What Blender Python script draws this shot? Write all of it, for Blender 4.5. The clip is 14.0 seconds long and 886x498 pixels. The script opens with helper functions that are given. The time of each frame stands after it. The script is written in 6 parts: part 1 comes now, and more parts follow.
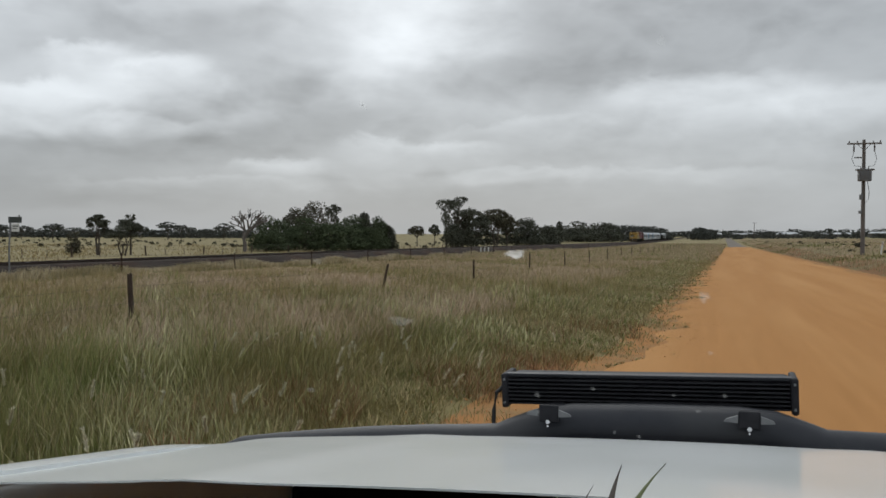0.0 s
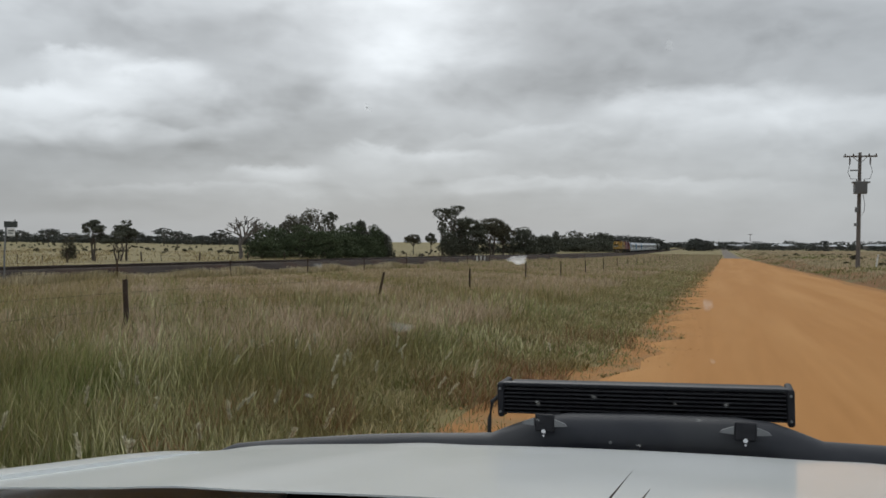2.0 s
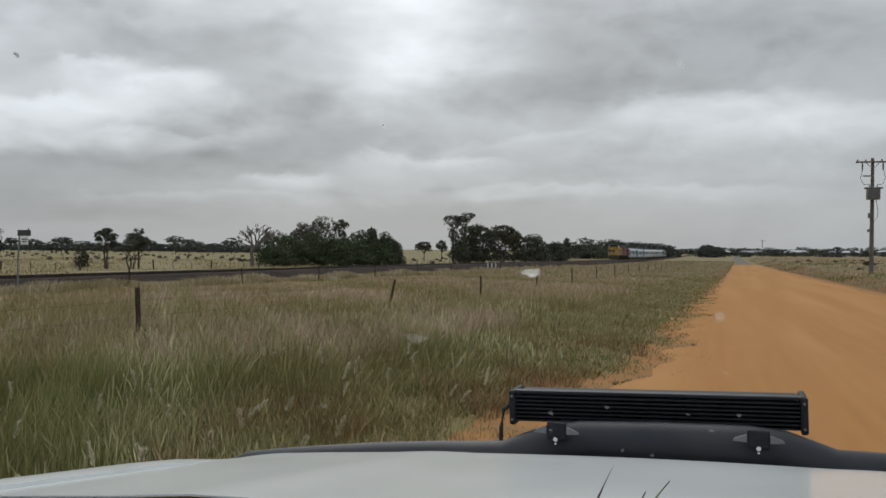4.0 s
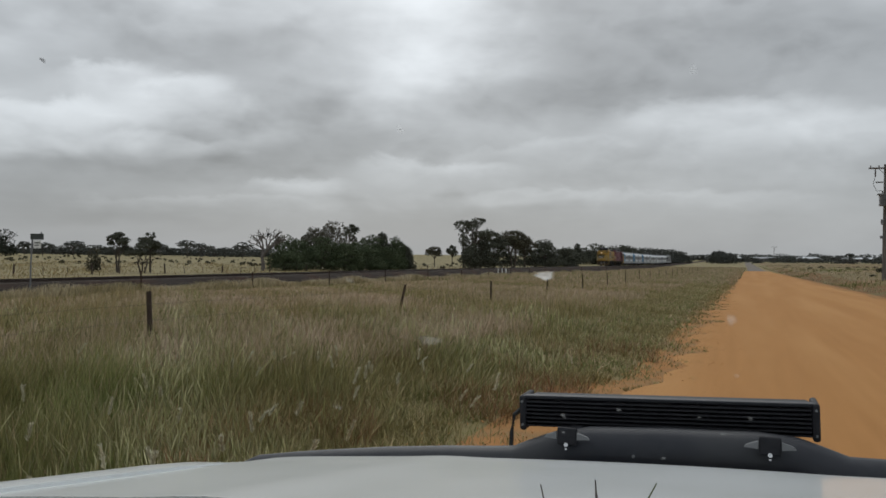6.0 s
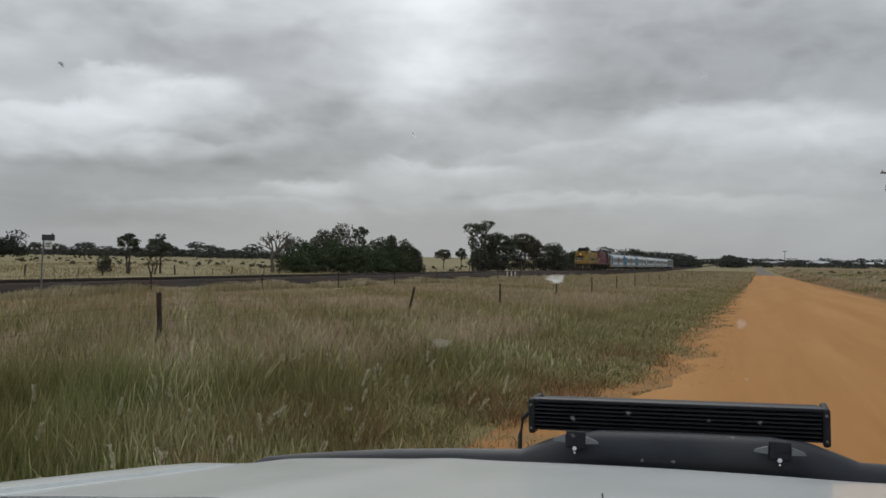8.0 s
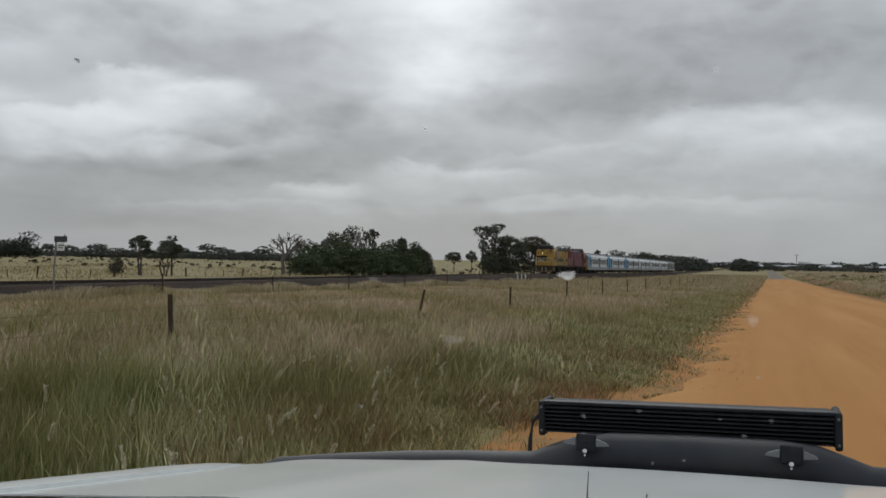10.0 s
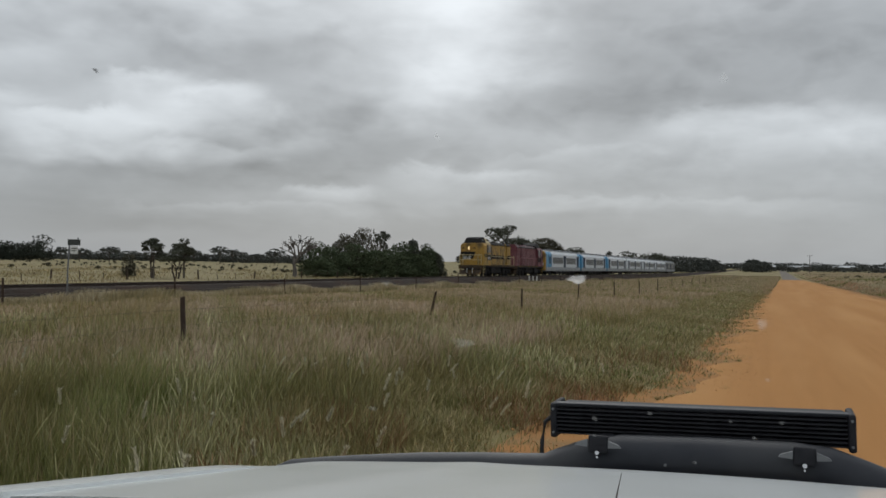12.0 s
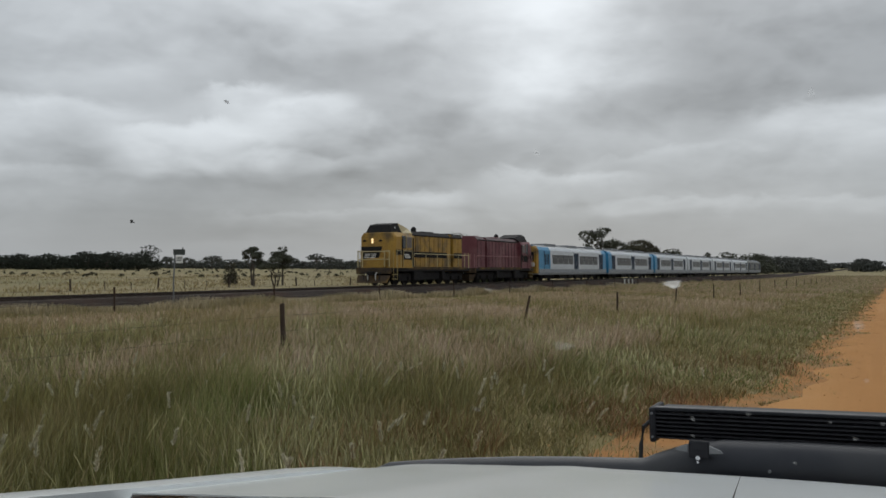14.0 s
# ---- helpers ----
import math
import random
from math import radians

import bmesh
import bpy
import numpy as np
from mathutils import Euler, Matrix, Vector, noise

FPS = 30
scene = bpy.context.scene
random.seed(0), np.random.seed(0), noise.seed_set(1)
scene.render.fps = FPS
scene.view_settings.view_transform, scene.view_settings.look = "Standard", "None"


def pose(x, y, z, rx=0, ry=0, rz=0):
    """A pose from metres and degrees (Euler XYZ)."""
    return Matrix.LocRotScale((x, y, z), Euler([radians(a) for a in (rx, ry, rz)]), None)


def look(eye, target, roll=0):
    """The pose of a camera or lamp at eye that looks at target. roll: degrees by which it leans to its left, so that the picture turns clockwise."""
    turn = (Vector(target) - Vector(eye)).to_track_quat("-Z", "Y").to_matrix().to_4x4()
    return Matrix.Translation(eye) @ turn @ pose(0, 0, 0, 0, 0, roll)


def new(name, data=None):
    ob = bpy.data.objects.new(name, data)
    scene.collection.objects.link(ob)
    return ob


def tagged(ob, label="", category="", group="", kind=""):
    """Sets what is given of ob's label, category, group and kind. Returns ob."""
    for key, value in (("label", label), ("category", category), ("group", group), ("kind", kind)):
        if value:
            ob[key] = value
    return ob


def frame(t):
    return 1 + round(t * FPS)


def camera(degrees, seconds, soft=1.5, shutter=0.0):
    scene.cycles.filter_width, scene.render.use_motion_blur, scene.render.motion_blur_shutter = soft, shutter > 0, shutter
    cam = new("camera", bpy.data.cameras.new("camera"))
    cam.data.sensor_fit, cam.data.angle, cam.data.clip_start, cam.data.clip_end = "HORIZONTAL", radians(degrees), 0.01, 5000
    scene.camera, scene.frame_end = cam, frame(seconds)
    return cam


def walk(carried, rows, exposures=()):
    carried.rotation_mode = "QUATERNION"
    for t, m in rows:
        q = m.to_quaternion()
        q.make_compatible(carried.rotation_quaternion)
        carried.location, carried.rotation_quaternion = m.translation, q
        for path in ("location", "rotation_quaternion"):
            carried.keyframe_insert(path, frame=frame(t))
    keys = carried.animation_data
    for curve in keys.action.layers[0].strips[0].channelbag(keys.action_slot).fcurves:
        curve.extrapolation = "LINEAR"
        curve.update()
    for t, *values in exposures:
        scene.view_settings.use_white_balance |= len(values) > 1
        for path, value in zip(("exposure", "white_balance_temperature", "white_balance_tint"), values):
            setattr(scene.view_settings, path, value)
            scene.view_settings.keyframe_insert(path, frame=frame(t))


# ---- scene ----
# ---------------------------------------------------------------- camera
# seconds, shift of the eye (x, y, z), pitch, roll, yaw; the road runs along +y
TURNS = [
    (0.0, 0.001, 0.000, 0.001, -0.900, 0.200, 17.799),
    (0.5, -0.001, -0.001, 0.000, -0.747, -0.213, 17.063),
    (1.0, -0.001, -0.000, -0.000, -0.595, -0.279, 17.231),
    (1.5, -0.001, -0.000, -0.000, -0.459, -0.305, 17.416),
    (2.0, -0.001, 0.001, 0.000, -0.331, -0.330, 17.558),
    (2.5, -0.001, 0.000, 0.001, -0.165, -0.304, 17.759),
    (3.0, -0.001, -0.001, 0.002, -0.056, -0.186, 17.936),
    (5.5, -0.001, -0.005, 0.001, 0.404, -0.376, 18.779),
    (6.0, -0.001, -0.006, 0.001, 0.471, -0.378, 18.948),
    (6.5, -0.001, -0.006, 0.001, 0.529, -0.391, 19.086),
    (7.0, -0.001, -0.007, 0.001, 0.560, -0.464, 19.255),
    (7.5, -0.001, -0.007, 0.001, 0.590, -0.603, 19.385),
    (8.0, -0.001, -0.008, 0.001, 0.647, -0.658, 19.550),
    (10.5, -0.001, -0.009, -0.001, 0.838, -0.850, 20.381),
    (11.0, -0.001, -0.009, -0.001, 0.856, -0.831, 20.542),
    (11.5, -0.000, -0.010, 0.000, 0.881, -0.737, 20.744),
    (12.0, 0.000, -0.012, 0.000, 0.924, -0.636, 20.964),
    (12.5, 0.000, -0.014, 0.000, 0.921, -0.600, 21.050),
    (13.0, 0.001, -0.016, -0.001, 0.970, -0.629, 21.432),
    (13.5, 0.002, -0.021, 0.000, 0.963, -0.366, 23.602),
    (14.0, 0.004, -0.028, 0.001, 1.198, 0.175, 27.071),
]
EYE = Vector((0, 0, 1.6))
cam = camera(53.85, 14.0, soft=1.6)
walk(cam, [(t, pose(EYE.x + x, EYE.y + y, EYE.z + z, 90 + p, r, w)) for t, x, y, z, p, r, w in TURNS],
     exposures=[(0, 0.0), (3.2, 0.0), (5.5, -0.18), (14, -0.18)])

# ---------------------------------------------------------------- sky and sun
SUN_AZ, SUN_EL = 20, 38  # degrees left of the road's direction, and up


def build_sky():
    world = bpy.data.worlds.new("overcast_sky")
    scene.world = world
    world.use_nodes = True
    nt = world.node_tree
    nt.nodes.clear()
    N, L = nt.nodes.new, nt.links.new

    def put(sock, v):
        if isinstance(v, (int, float, tuple)):
            sock.default_value = v
        else:
            L(v, sock)

    def m(op, a, b=0.0, c=0.0):
        n = N("ShaderNodeMath")
        n.operation = op
        for s, v in zip(n.inputs, (a, b, c)):
            put(s, v)
        return n.outputs[0]

    def noise_at(vec, scale, detail, rough=0.55, dist=0.0):
        n = N("ShaderNodeTexNoise")
        L(vec, n.inputs["Vector"])
        n.inputs["Scale"].default_value, n.inputs["Detail"].default_value = scale, detail
        n.inputs["Roughness"].default_value, n.inputs["Distortion"].default_value = rough, dist
        return n.outputs[0]

    tc = N("ShaderNodeTexCoord")
    sep = N("ShaderNodeSeparateXYZ")
    L(tc.outputs["Generated"], sep.inputs[0])
    x, y, z = sep.outputs
    az = m("MULTIPLY", m("ARCTAN2", m("MULTIPLY", x, -1.0), y), 57.296)
    el = m("MULTIPLY", m("ARCSINE", z), 57.296)
    zz = m("ADD", m("MAXIMUM", z, 0.0), 0.06)
    plane = N("ShaderNodeCombineXYZ")
    L(m("DIVIDE", x, zz), plane.inputs[0])
    L(m("DIVIDE", y, zz), plane.inputs[1])
    deck = plane.outputs[0]
    ang = N("ShaderNodeCombineXYZ")
    L(m("MULTIPLY", az, 0.05), ang.inputs[0])
    L(m("MULTIPLY", el, 0.12), ang.inputs[1])
    # the deck's own unevenness, and the warp that frays the edges of the larger masses
    n1 = noise_at(deck, 0.55, 5, 0.55, 0.4)
    n2 = noise_at(ang.outputs[0], 1.3, 6, 0.6, 0.3)
    n3 = noise_at(ang.outputs[0], 3.1, 3, 0.5, 0.2)
    iso = N("ShaderNodeCombineXYZ")
    L(m("MULTIPLY", az, 0.11), iso.inputs[0])
    L(m("MULTIPLY", el, 0.20), iso.inputs[1])
    n4 = noise_at(iso.outputs[0], 1.3, 4, 0.5, 0.15)
    lift = N("ShaderNodeVectorMath")
    lift.operation = "ADD"
    L(iso.outputs[0], lift.inputs[0])
    lift.inputs[1].default_value = (0.02, 0.17, 0.0)
    n5 = noise_at(lift.outputs[0], 1.3, 4, 0.5, 0.15)
    relief = m("SUBTRACT", n4, n5)
    puff = m("SUBTRACT", 1.0, m("ABSOLUTE", m("MULTIPLY_ADD", n4, 4.0, -2.0)))
    wa = m("ADD", az, m("MULTIPLY", m("SUBTRACT", n2, 0.5), 8.0))
    we = m("ADD", el, m("MULTIPLY", m("SUBTRACT", n3, 0.5), 4.2))
    high = m("MINIMUM", m("MULTIPLY", m("MAXIMUM", m("SUBTRACT", el, 1.0), 0.0), 0.16), 1.0)
    total = m("ADD", m("MULTIPLY", m("MULTIPLY", m("SUBTRACT", n1, 0.5), high), 0.20), m("MULTIPLY", m("SUBTRACT", n3, 0.5), 0.15))
    total = m("MULTIPLY_ADD", m("MULTIPLY", m("SUBTRACT", puff, 0.45), high), 0.07, total)
    # tops of the billows catch the light, their bases lie in shade
    total = m("MULTIPLY_ADD", m("MULTIPLY", relief, high), 0.30, total)
    # masses of cloud: direction (degrees), spread, lighter or darker
    for a, e, sa, se, amount in CLOUDS:
        da = m("DIVIDE", m("SUBTRACT", wa, a), sa)
        de = m("DIVIDE", m("SUBTRACT", we, e), se)
        q = m("ADD", m("MULTIPLY", da, da), m("MULTIPLY", de, de))
        total = m("MULTIPLY_ADD", m("EXPONENT", m("MULTIPLY", q, -1.0)), amount * 1.15, total)
    # billows with a crisp, knobbly upper rim that fade downwards
    knob = noise_at(iso.outputs[0], 3.4, 5, 0.58, 0.25)
    lump = noise_at(iso.outputs[0], 1.1, 2, 0.5, 0.0)
    rimline = m("ADD", el, m("ADD", m("MULTIPLY", m("SUBTRACT", knob, 0.5), 1.7), m("MULTIPLY", m("SUBTRACT", lump, 0.5), 2.2)))
    side = m("ADD", az, m("MULTIPLY", m("SUBTRACT", knob, 0.5), 3.0))
    for a, top, half, depth, amount in PUFFS:
        da = m("DIVIDE", m("SUBTRACT", side, a), half)
        da2 = m("MULTIPLY", da, da)
        under = m("SUBTRACT", m("MULTIPLY_ADD", da2, -0.35, top), rimline)
        body = m("EXPONENT", m("DIVIDE", m("MULTIPLY", m("MAXIMUM", under, 0.0), -1.0), depth))
        edge = N("ShaderNodeMapRange")
        edge.interpolation_type = "SMOOTHSTEP"
        L(under, edge.inputs[0])
        edge.inputs[1].default_value, edge.inputs[2].default_value = -0.15 * depth, 0.45 * depth
        wide = m("EXPONENT", m("MULTIPLY", m("MULTIPLY", da2, da2), -1.0))
        total = m("MULTIPLY_ADD", m("MULTIPLY", m("MULTIPLY", body, wide), edge.outputs[0]), amount, total)
    # overcast deck: brighter overhead, a paler rim at the horizon
    up = m("MULTIPLY", m("MAXIMUM", m("SUBTRACT", z, 0.3), 0.0), 0.66)
    rim = m("EXPONENT", m("MULTIPLY", m("MULTIPLY", el, el), -0.06))
    val = m("ADD", m("ADD", m("MULTIPLY_ADD", rim, 0.03, m("MULTIPLY_ADD", m("MINIMUM", m("MULTIPLY", m("MAXIMUM", el, 0.0), 0.09), 1.0), 0.09, 0.395)), total), up)
    val = m("MAXIMUM", m("MINIMUM", val, 1.6), 0.17)
    col = N("ShaderNodeCombineColor")
    put(col.inputs[0], m("MULTIPLY", val, 0.955))
    put(col.inputs[1], m("MULTIPLY", val, 0.995))
    put(col.inputs[2], m("MULTIPLY", val, 1.045))
    air = N("ShaderNodeTexSky")
    air.sky_type, air.sun_disc = "NISHITA", False
    air.sun_elevation, air.sun_rotation = radians(SUN_EL), radians(-SUN_AZ)
    air.air_density, air.dust_density = 1.0, 2.0
    b1, b2, add = N("ShaderNodeBackground"), N("ShaderNodeBackground"), N("ShaderNodeAddShader")
    L(air.outputs[0], b1.inputs[0])
    b1.inputs[1].default_value = 0.006
    L(col.outputs[0], b2.inputs[0])
    b2.inputs[1].default_value = 1.0
    L(b1.outputs[0], add.inputs[0])
    L(b2.outputs[0], add.inputs[1])
    out = N("ShaderNodeOutputWorld")
    L(add.outputs[0], out.inputs[0])


CLOUDS = [
    (20.5, 17.5, 5.5, 5.0, 0.42), (20.0, 12.0, 6.0, 2.6, 0.16), (37.0, 9.8, 5.0, 1.6, 0.08), (43.5, 8.3, 6.0, 1.6, 0.09),
    (41.5, 5.7, 8.0, 0.9, -0.11), (31.0, 6.6, 7.0, 1.4, -0.10), (34.5, 13.0, 7.0, 1.8, -0.05), (37.0, 18.5, 11.0, 3.2, 0.26),
    (25.0, 8.4, 5.0, 1.6, -0.09), (5.5, 13.2, 10.0, 2.4, -0.10), (8.5, 10.4, 8.0, 1.3, -0.12), (3.0, 8.6, 6.0, 1.3, 0.07),
    (-6.0, 8.0, 5.0, 1.2, 0.06), (10.0, 3.9, 12.0, 0.5, 0.04), (46.0, 15.5, 4.0, 2.5, -0.04), (-6.0, 12.6, 5.0, 2.2, -0.06), (38.0, 2.6, 9.0, 0.7, -0.04), (44.0, 3.6, 11.0, 2.4, -0.07), (20.0, 2.6, 12.0, 1.8, -0.05), (48.0, 14.5, 7.0, 5.0, 0.11),
]
# direction, height of the rim, half width, depth (degrees), brightness
PUFFS = [
    (39.6, 12.1, 2.4, 1.7, 0.36), (35.6, 11.2, 3.4, 1.7, 0.32), (43.5, 9.4, 4.6, 1.8, 0.34), (36.5, 7.6, 4.5, 1.1, 0.17),
    (28.5, 5.3, 3.2, 1.2, 0.25), (19.4, 6.4, 5.4, 1.2, 0.23), (1.5, 9.9, 7.0, 2.0, 0.24), (-7.0, 9.0, 5.0, 1.8, 0.17),
    (8.0, 4.4, 12.0, 0.8, 0.12), (33.0, 3.9, 9.0, 0.7, 0.09), (12.0, 7.6, 6.0, 0.9, 0.10), (52.0, 10.5, 6.0, 1.6, 0.24), (56.0, 6.5, 8.0, 1.2, 0.16),
]
build_sky()
lamp = bpy.data.lights.new("sun", "SUN")
lamp.energy, lamp.angle, lamp.color = 1.0, radians(40), (1.0, 0.97, 0.93)
sun = new("sun", lamp)
s = Vector((-math.sin(radians(SUN_AZ)) * math.cos(radians(SUN_EL)), math.cos(radians(SUN_AZ)) * math.cos(radians(SUN_EL)), math.sin(radians(SUN_EL))))
sun.matrix_world = look(s * 100, (0, 0, 0))


# ---------------------------------------------------------------- materials
def mat(name, c1, c2=None, scale=4.0, rough=0.8, metal=0.0, bump=0.0, c3=None, big=0.0, island=0.0, obj=0.0, coat=0.0, stretch=(1, 1, 1), spec=0.5):
    """Two noises of real-world size mix c1, c2 and, in larger stains, c3; island / obj: brightness differences from piece to piece."""
    ma = bpy.data.materials.new(name)
    ma.use_nodes = True
    nt = ma.node_tree
    N, L = nt.nodes.new, nt.links.new
    b = nt.nodes["Principled BSDF"]
    b.inputs["Roughness"].default_value, b.inputs["Metallic"].default_value = rough, metal
    b.inputs["Coat Weight"].default_value, b.inputs["Coat Roughness"].default_value = coat, 0.1
    b.inputs["Specular IOR Level"].default_value = spec
    geo = N("ShaderNodeTexCoord")
    mp = N("ShaderNodeMapping")
    mp.inputs["Scale"].default_value = stretch
    L(geo.outputs["Object"], mp.inputs[0])
    n = N("ShaderNodeTexNoise")
    L(mp.outputs[0], n.inputs["Vector"])
    n.inputs["Scale"].default_value, n.inputs["Detail"].default_value, n.inputs["Roughness"].default_value = scale, 6, 0.65
    r = N("ShaderNodeMapRange")
    r.inputs[1].default_value, r.inputs[2].default_value = 0.3, 0.7
    L(n.outputs[0], r.inputs[0])
    mx = N("ShaderNodeMix")
    mx.data_type = "RGBA"
    mx.inputs[6].default_value, mx.inputs[7].default_value = (*c1, 1), (*(c2 or [v * 0.8 for v in c1]), 1)
    L(r.outputs[0], mx.inputs[0])
    col = mx.outputs[2]
    if c3:
        n2 = N("ShaderNodeTexNoise")
        L(mp.outputs[0], n2.inputs["Vector"])
        n2.inputs["Scale"].default_value, n2.inputs["Detail"].default_value = big or scale / 8, 4
        r2 = N("ShaderNodeMapRange")
        r2.inputs[1].default_value, r2.inputs[2].default_value = 0.45, 0.68
        L(n2.outputs[0], r2.inputs[0])
        m2 = N("ShaderNodeMix")
        m2.data_type = "RGBA"
        L(r2.outputs[0], m2.inputs[0])
        L(col, m2.inputs[6])
        m2.inputs[7].default_value = (*c3, 1)
        col = m2.outputs[2]
    if island or obj:
        src = N("ShaderNodeNewGeometry").outputs["Random Per Island"] if island else N("ShaderNodeObjectInfo").outputs["Random"]
        k = island or obj
        hs = N("ShaderNodeHueSaturation")
        r3 = N("ShaderNodeMapRange")
        r3.inputs[3].default_value, r3.inputs[4].default_value = 1 - k, 1 + k
        L(src, r3.inputs[0])
        L(r3.outputs[0], hs.inputs["Value"])
        L(col, hs.inputs["Color"])
        col = hs.outputs[0]
    L(col, b.inputs["Base Color"])
    if bump:
        bp = N("ShaderNodeBump")
        bp.inputs["Strength"].default_value, bp.inputs["Distance"].default_value = min(1, bump * 10), bump
        L(n.outputs[0], bp.inputs["Height"])
        L(bp.outputs[0], b.inputs["Normal"])
    return ma


def blade_mat(name, low, high, tip, patch, vary=0.5, translucent=0.25):
    """Grass: greener at the foot, drier towards the tip (the attribute 'along'), in patches metres wide."""
    ma = mat(name, low, low)
    nt = ma.node_tree
    N, L = nt.nodes.new, nt.links.new
    b = nt.nodes["Principled BSDF"]
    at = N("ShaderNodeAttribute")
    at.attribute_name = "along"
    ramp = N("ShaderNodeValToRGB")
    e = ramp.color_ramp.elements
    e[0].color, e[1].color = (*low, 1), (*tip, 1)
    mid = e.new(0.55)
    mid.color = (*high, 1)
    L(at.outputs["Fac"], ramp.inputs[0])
    tc = N("ShaderNodeTexCoord")
    n = N("ShaderNodeTexNoise")
    n.inputs["Scale"].default_value, n.inputs["Detail"].default_value = 0.33, 5
    L(tc.outputs["Object"], n.inputs["Vector"])
    r = N("ShaderNodeMapRange")
    r.inputs[1].default_value, r.inputs[2].default_value, r.inputs[4].default_value = 0.42, 0.60, 0.9
    L(n.outputs[0], r.inputs[0])
    mx = N("ShaderNodeMix")
    mx.data_type = "RGBA"
    L(r.outputs[0], mx.inputs[0])
    L(ramp.outputs[0], mx.inputs[6])
    mx.inputs[7].default_value = (*patch, 1)
    hs = N("ShaderNodeHueSaturation")
    r3 = N("ShaderNodeMapRange")
    r3.inputs[3].default_value, r3.inputs[4].default_value = 1 - vary, 1 + vary
    L(N("ShaderNodeNewGeometry").outputs["Random Per Island"], r3.inputs[0])
    L(r3.outputs[0], hs.inputs["Value"])
    L(mx.outputs[2], hs.inputs["Color"])
    L(hs.outputs[0], b.inputs["Base Color"])
    b.inputs["Roughness"].default_value = 0.7
    b.inputs["Specular IOR Level"].default_value = 0.25
    return ma


def plain(name, c, rough=0.5, metal=0.0, emit=0.0, spec=0.5):
    ma = mat(name, c, [v * 0.85 for v in c], 9, rough, metal, spec=spec)
    if emit:
        b = ma.node_tree.nodes["Principled BSDF"]
        b.inputs["Emission Color"].default_value, b.inputs["Emission Strength"].default_value = (1.0, 0.72, 0.36, 1), emit
    return ma


M_GROUND = mat("grass_soil", (0.24, 0.185, 0.09), (0.155, 0.135, 0.06), 1.6, 0.95, bump=0.03, c3=(0.30, 0.225, 0.14), big=0.12, spec=0.06)
M_VERGE = mat("orange_verge_soil", (0.375, 0.185, 0.068), (0.29, 0.145, 0.057), 4, 0.95, bump=0.02, c3=(0.24, 0.15, 0.07), big=1.1, spec=0.06)
M_FARVERGE = mat("brown_verge_soil", (0.215, 0.165, 0.095), (0.145, 0.125, 0.065), 0.5, 0.95, bump=0.05, c3=(0.26, 0.165, 0.095), big=0.07, spec=0.06)
M_PASTURE = mat("dry_pasture", (0.255, 0.215, 0.125), (0.205, 0.172, 0.09), 0.35, 0.95, bump=0.05, c3=(0.185, 0.165, 0.085), big=0.03, spec=0.06)
M_DIRT = mat("orange_gravel", (0.395, 0.195, 0.069), (0.345, 0.168, 0.058), 7, 0.9, bump=0.006, c3=(0.425, 0.222, 0.084), big=0.8, stretch=(1, 0.05, 1), spec=0.06)
M_REDBANK = mat("red_brown_road_bank", (0.20, 0.098, 0.045), (0.15, 0.09, 0.045), 1.2, 0.95, bump=0.03, c3=(0.15, 0.125, 0.06), big=0.35, spec=0.06)
M_STONE = mat("gravel_stones", (0.52, 0.28, 0.12), (0.42, 0.21, 0.09), 3, 0.9, island=0.3, spec=0.06)
M_ASPHALT = mat("dusty_asphalt", (0.19, 0.165, 0.14), (0.14, 0.125, 0.11), 5, 0.9, spec=0.06)
M_BALLAST = mat("ballast", (0.030, 0.025, 0.022), (0.058, 0.048, 0.042), 9, 0.95, bump=0.05, c3=(0.058, 0.037, 0.028), big=0.3, spec=0.03)
M_STEEL = mat("rail_steel", (0.028, 0.019, 0.015), (0.05, 0.03, 0.022), 12, 0.6, metal=0.4)
M_SLEEPER = mat("sleeper_timber", (0.09, 0.075, 0.06), (0.16, 0.14, 0.12), 14, 0.9, island=0.3, spec=0.06)
M_POST = mat("weathered_post_timber", (0.075, 0.05, 0.035), (0.035, 0.024, 0.018), 18, 0.95, bump=0.006, stretch=(1, 1, 0.15), obj=0.25)
M_PICKET = mat("rusty_steel", (0.045, 0.03, 0.022), (0.07, 0.04, 0.026), 20, 0.8, metal=0.3)
M_WIRE = plain("rusted_wire", (0.09, 0.075, 0.06), 0.8, 0.2)
M_POLE = mat("grey_pole_timber", (0.17, 0.15, 0.135), (0.09, 0.08, 0.075), 10, 0.95, bump=0.006, stretch=(1, 1, 0.1))
M_GREY = plain("grey_painted_steel", (0.16, 0.165, 0.17), 0.55)
M_PORC = plain("brown_porcelain", (0.07, 0.05, 0.045), 0.3)
M_WHITE = mat("white_paint", (0.72, 0.72, 0.70), (0.6, 0.6, 0.57), 6, 0.6)
M_BARK = mat("bark", (0.10, 0.08, 0.065), (0.055, 0.045, 0.038), 8, 0.95, bump=0.01)
M_DEAD = mat("bleached_wood", (0.15, 0.13, 0.115), (0.08, 0.07, 0.06), 8, 0.95)
M_LEAF_A = mat("acacia_leaves", (0.088, 0.106, 0.058), (0.060, 0.078, 0.042), 0.7, 0.75, island=0.22, spec=0.05)
M_LEAF_B = mat("gum_leaves", (0.100, 0.103, 0.078), (0.070, 0.074, 0.054), 0.7, 0.75, island=0.22, spec=0.05)
M_LEAF_E = mat("brownish_acacia_leaves", (0.100, 0.092, 0.064), (0.070, 0.067, 0.046), 0.7, 0.75, island=0.22, spec=0.05)
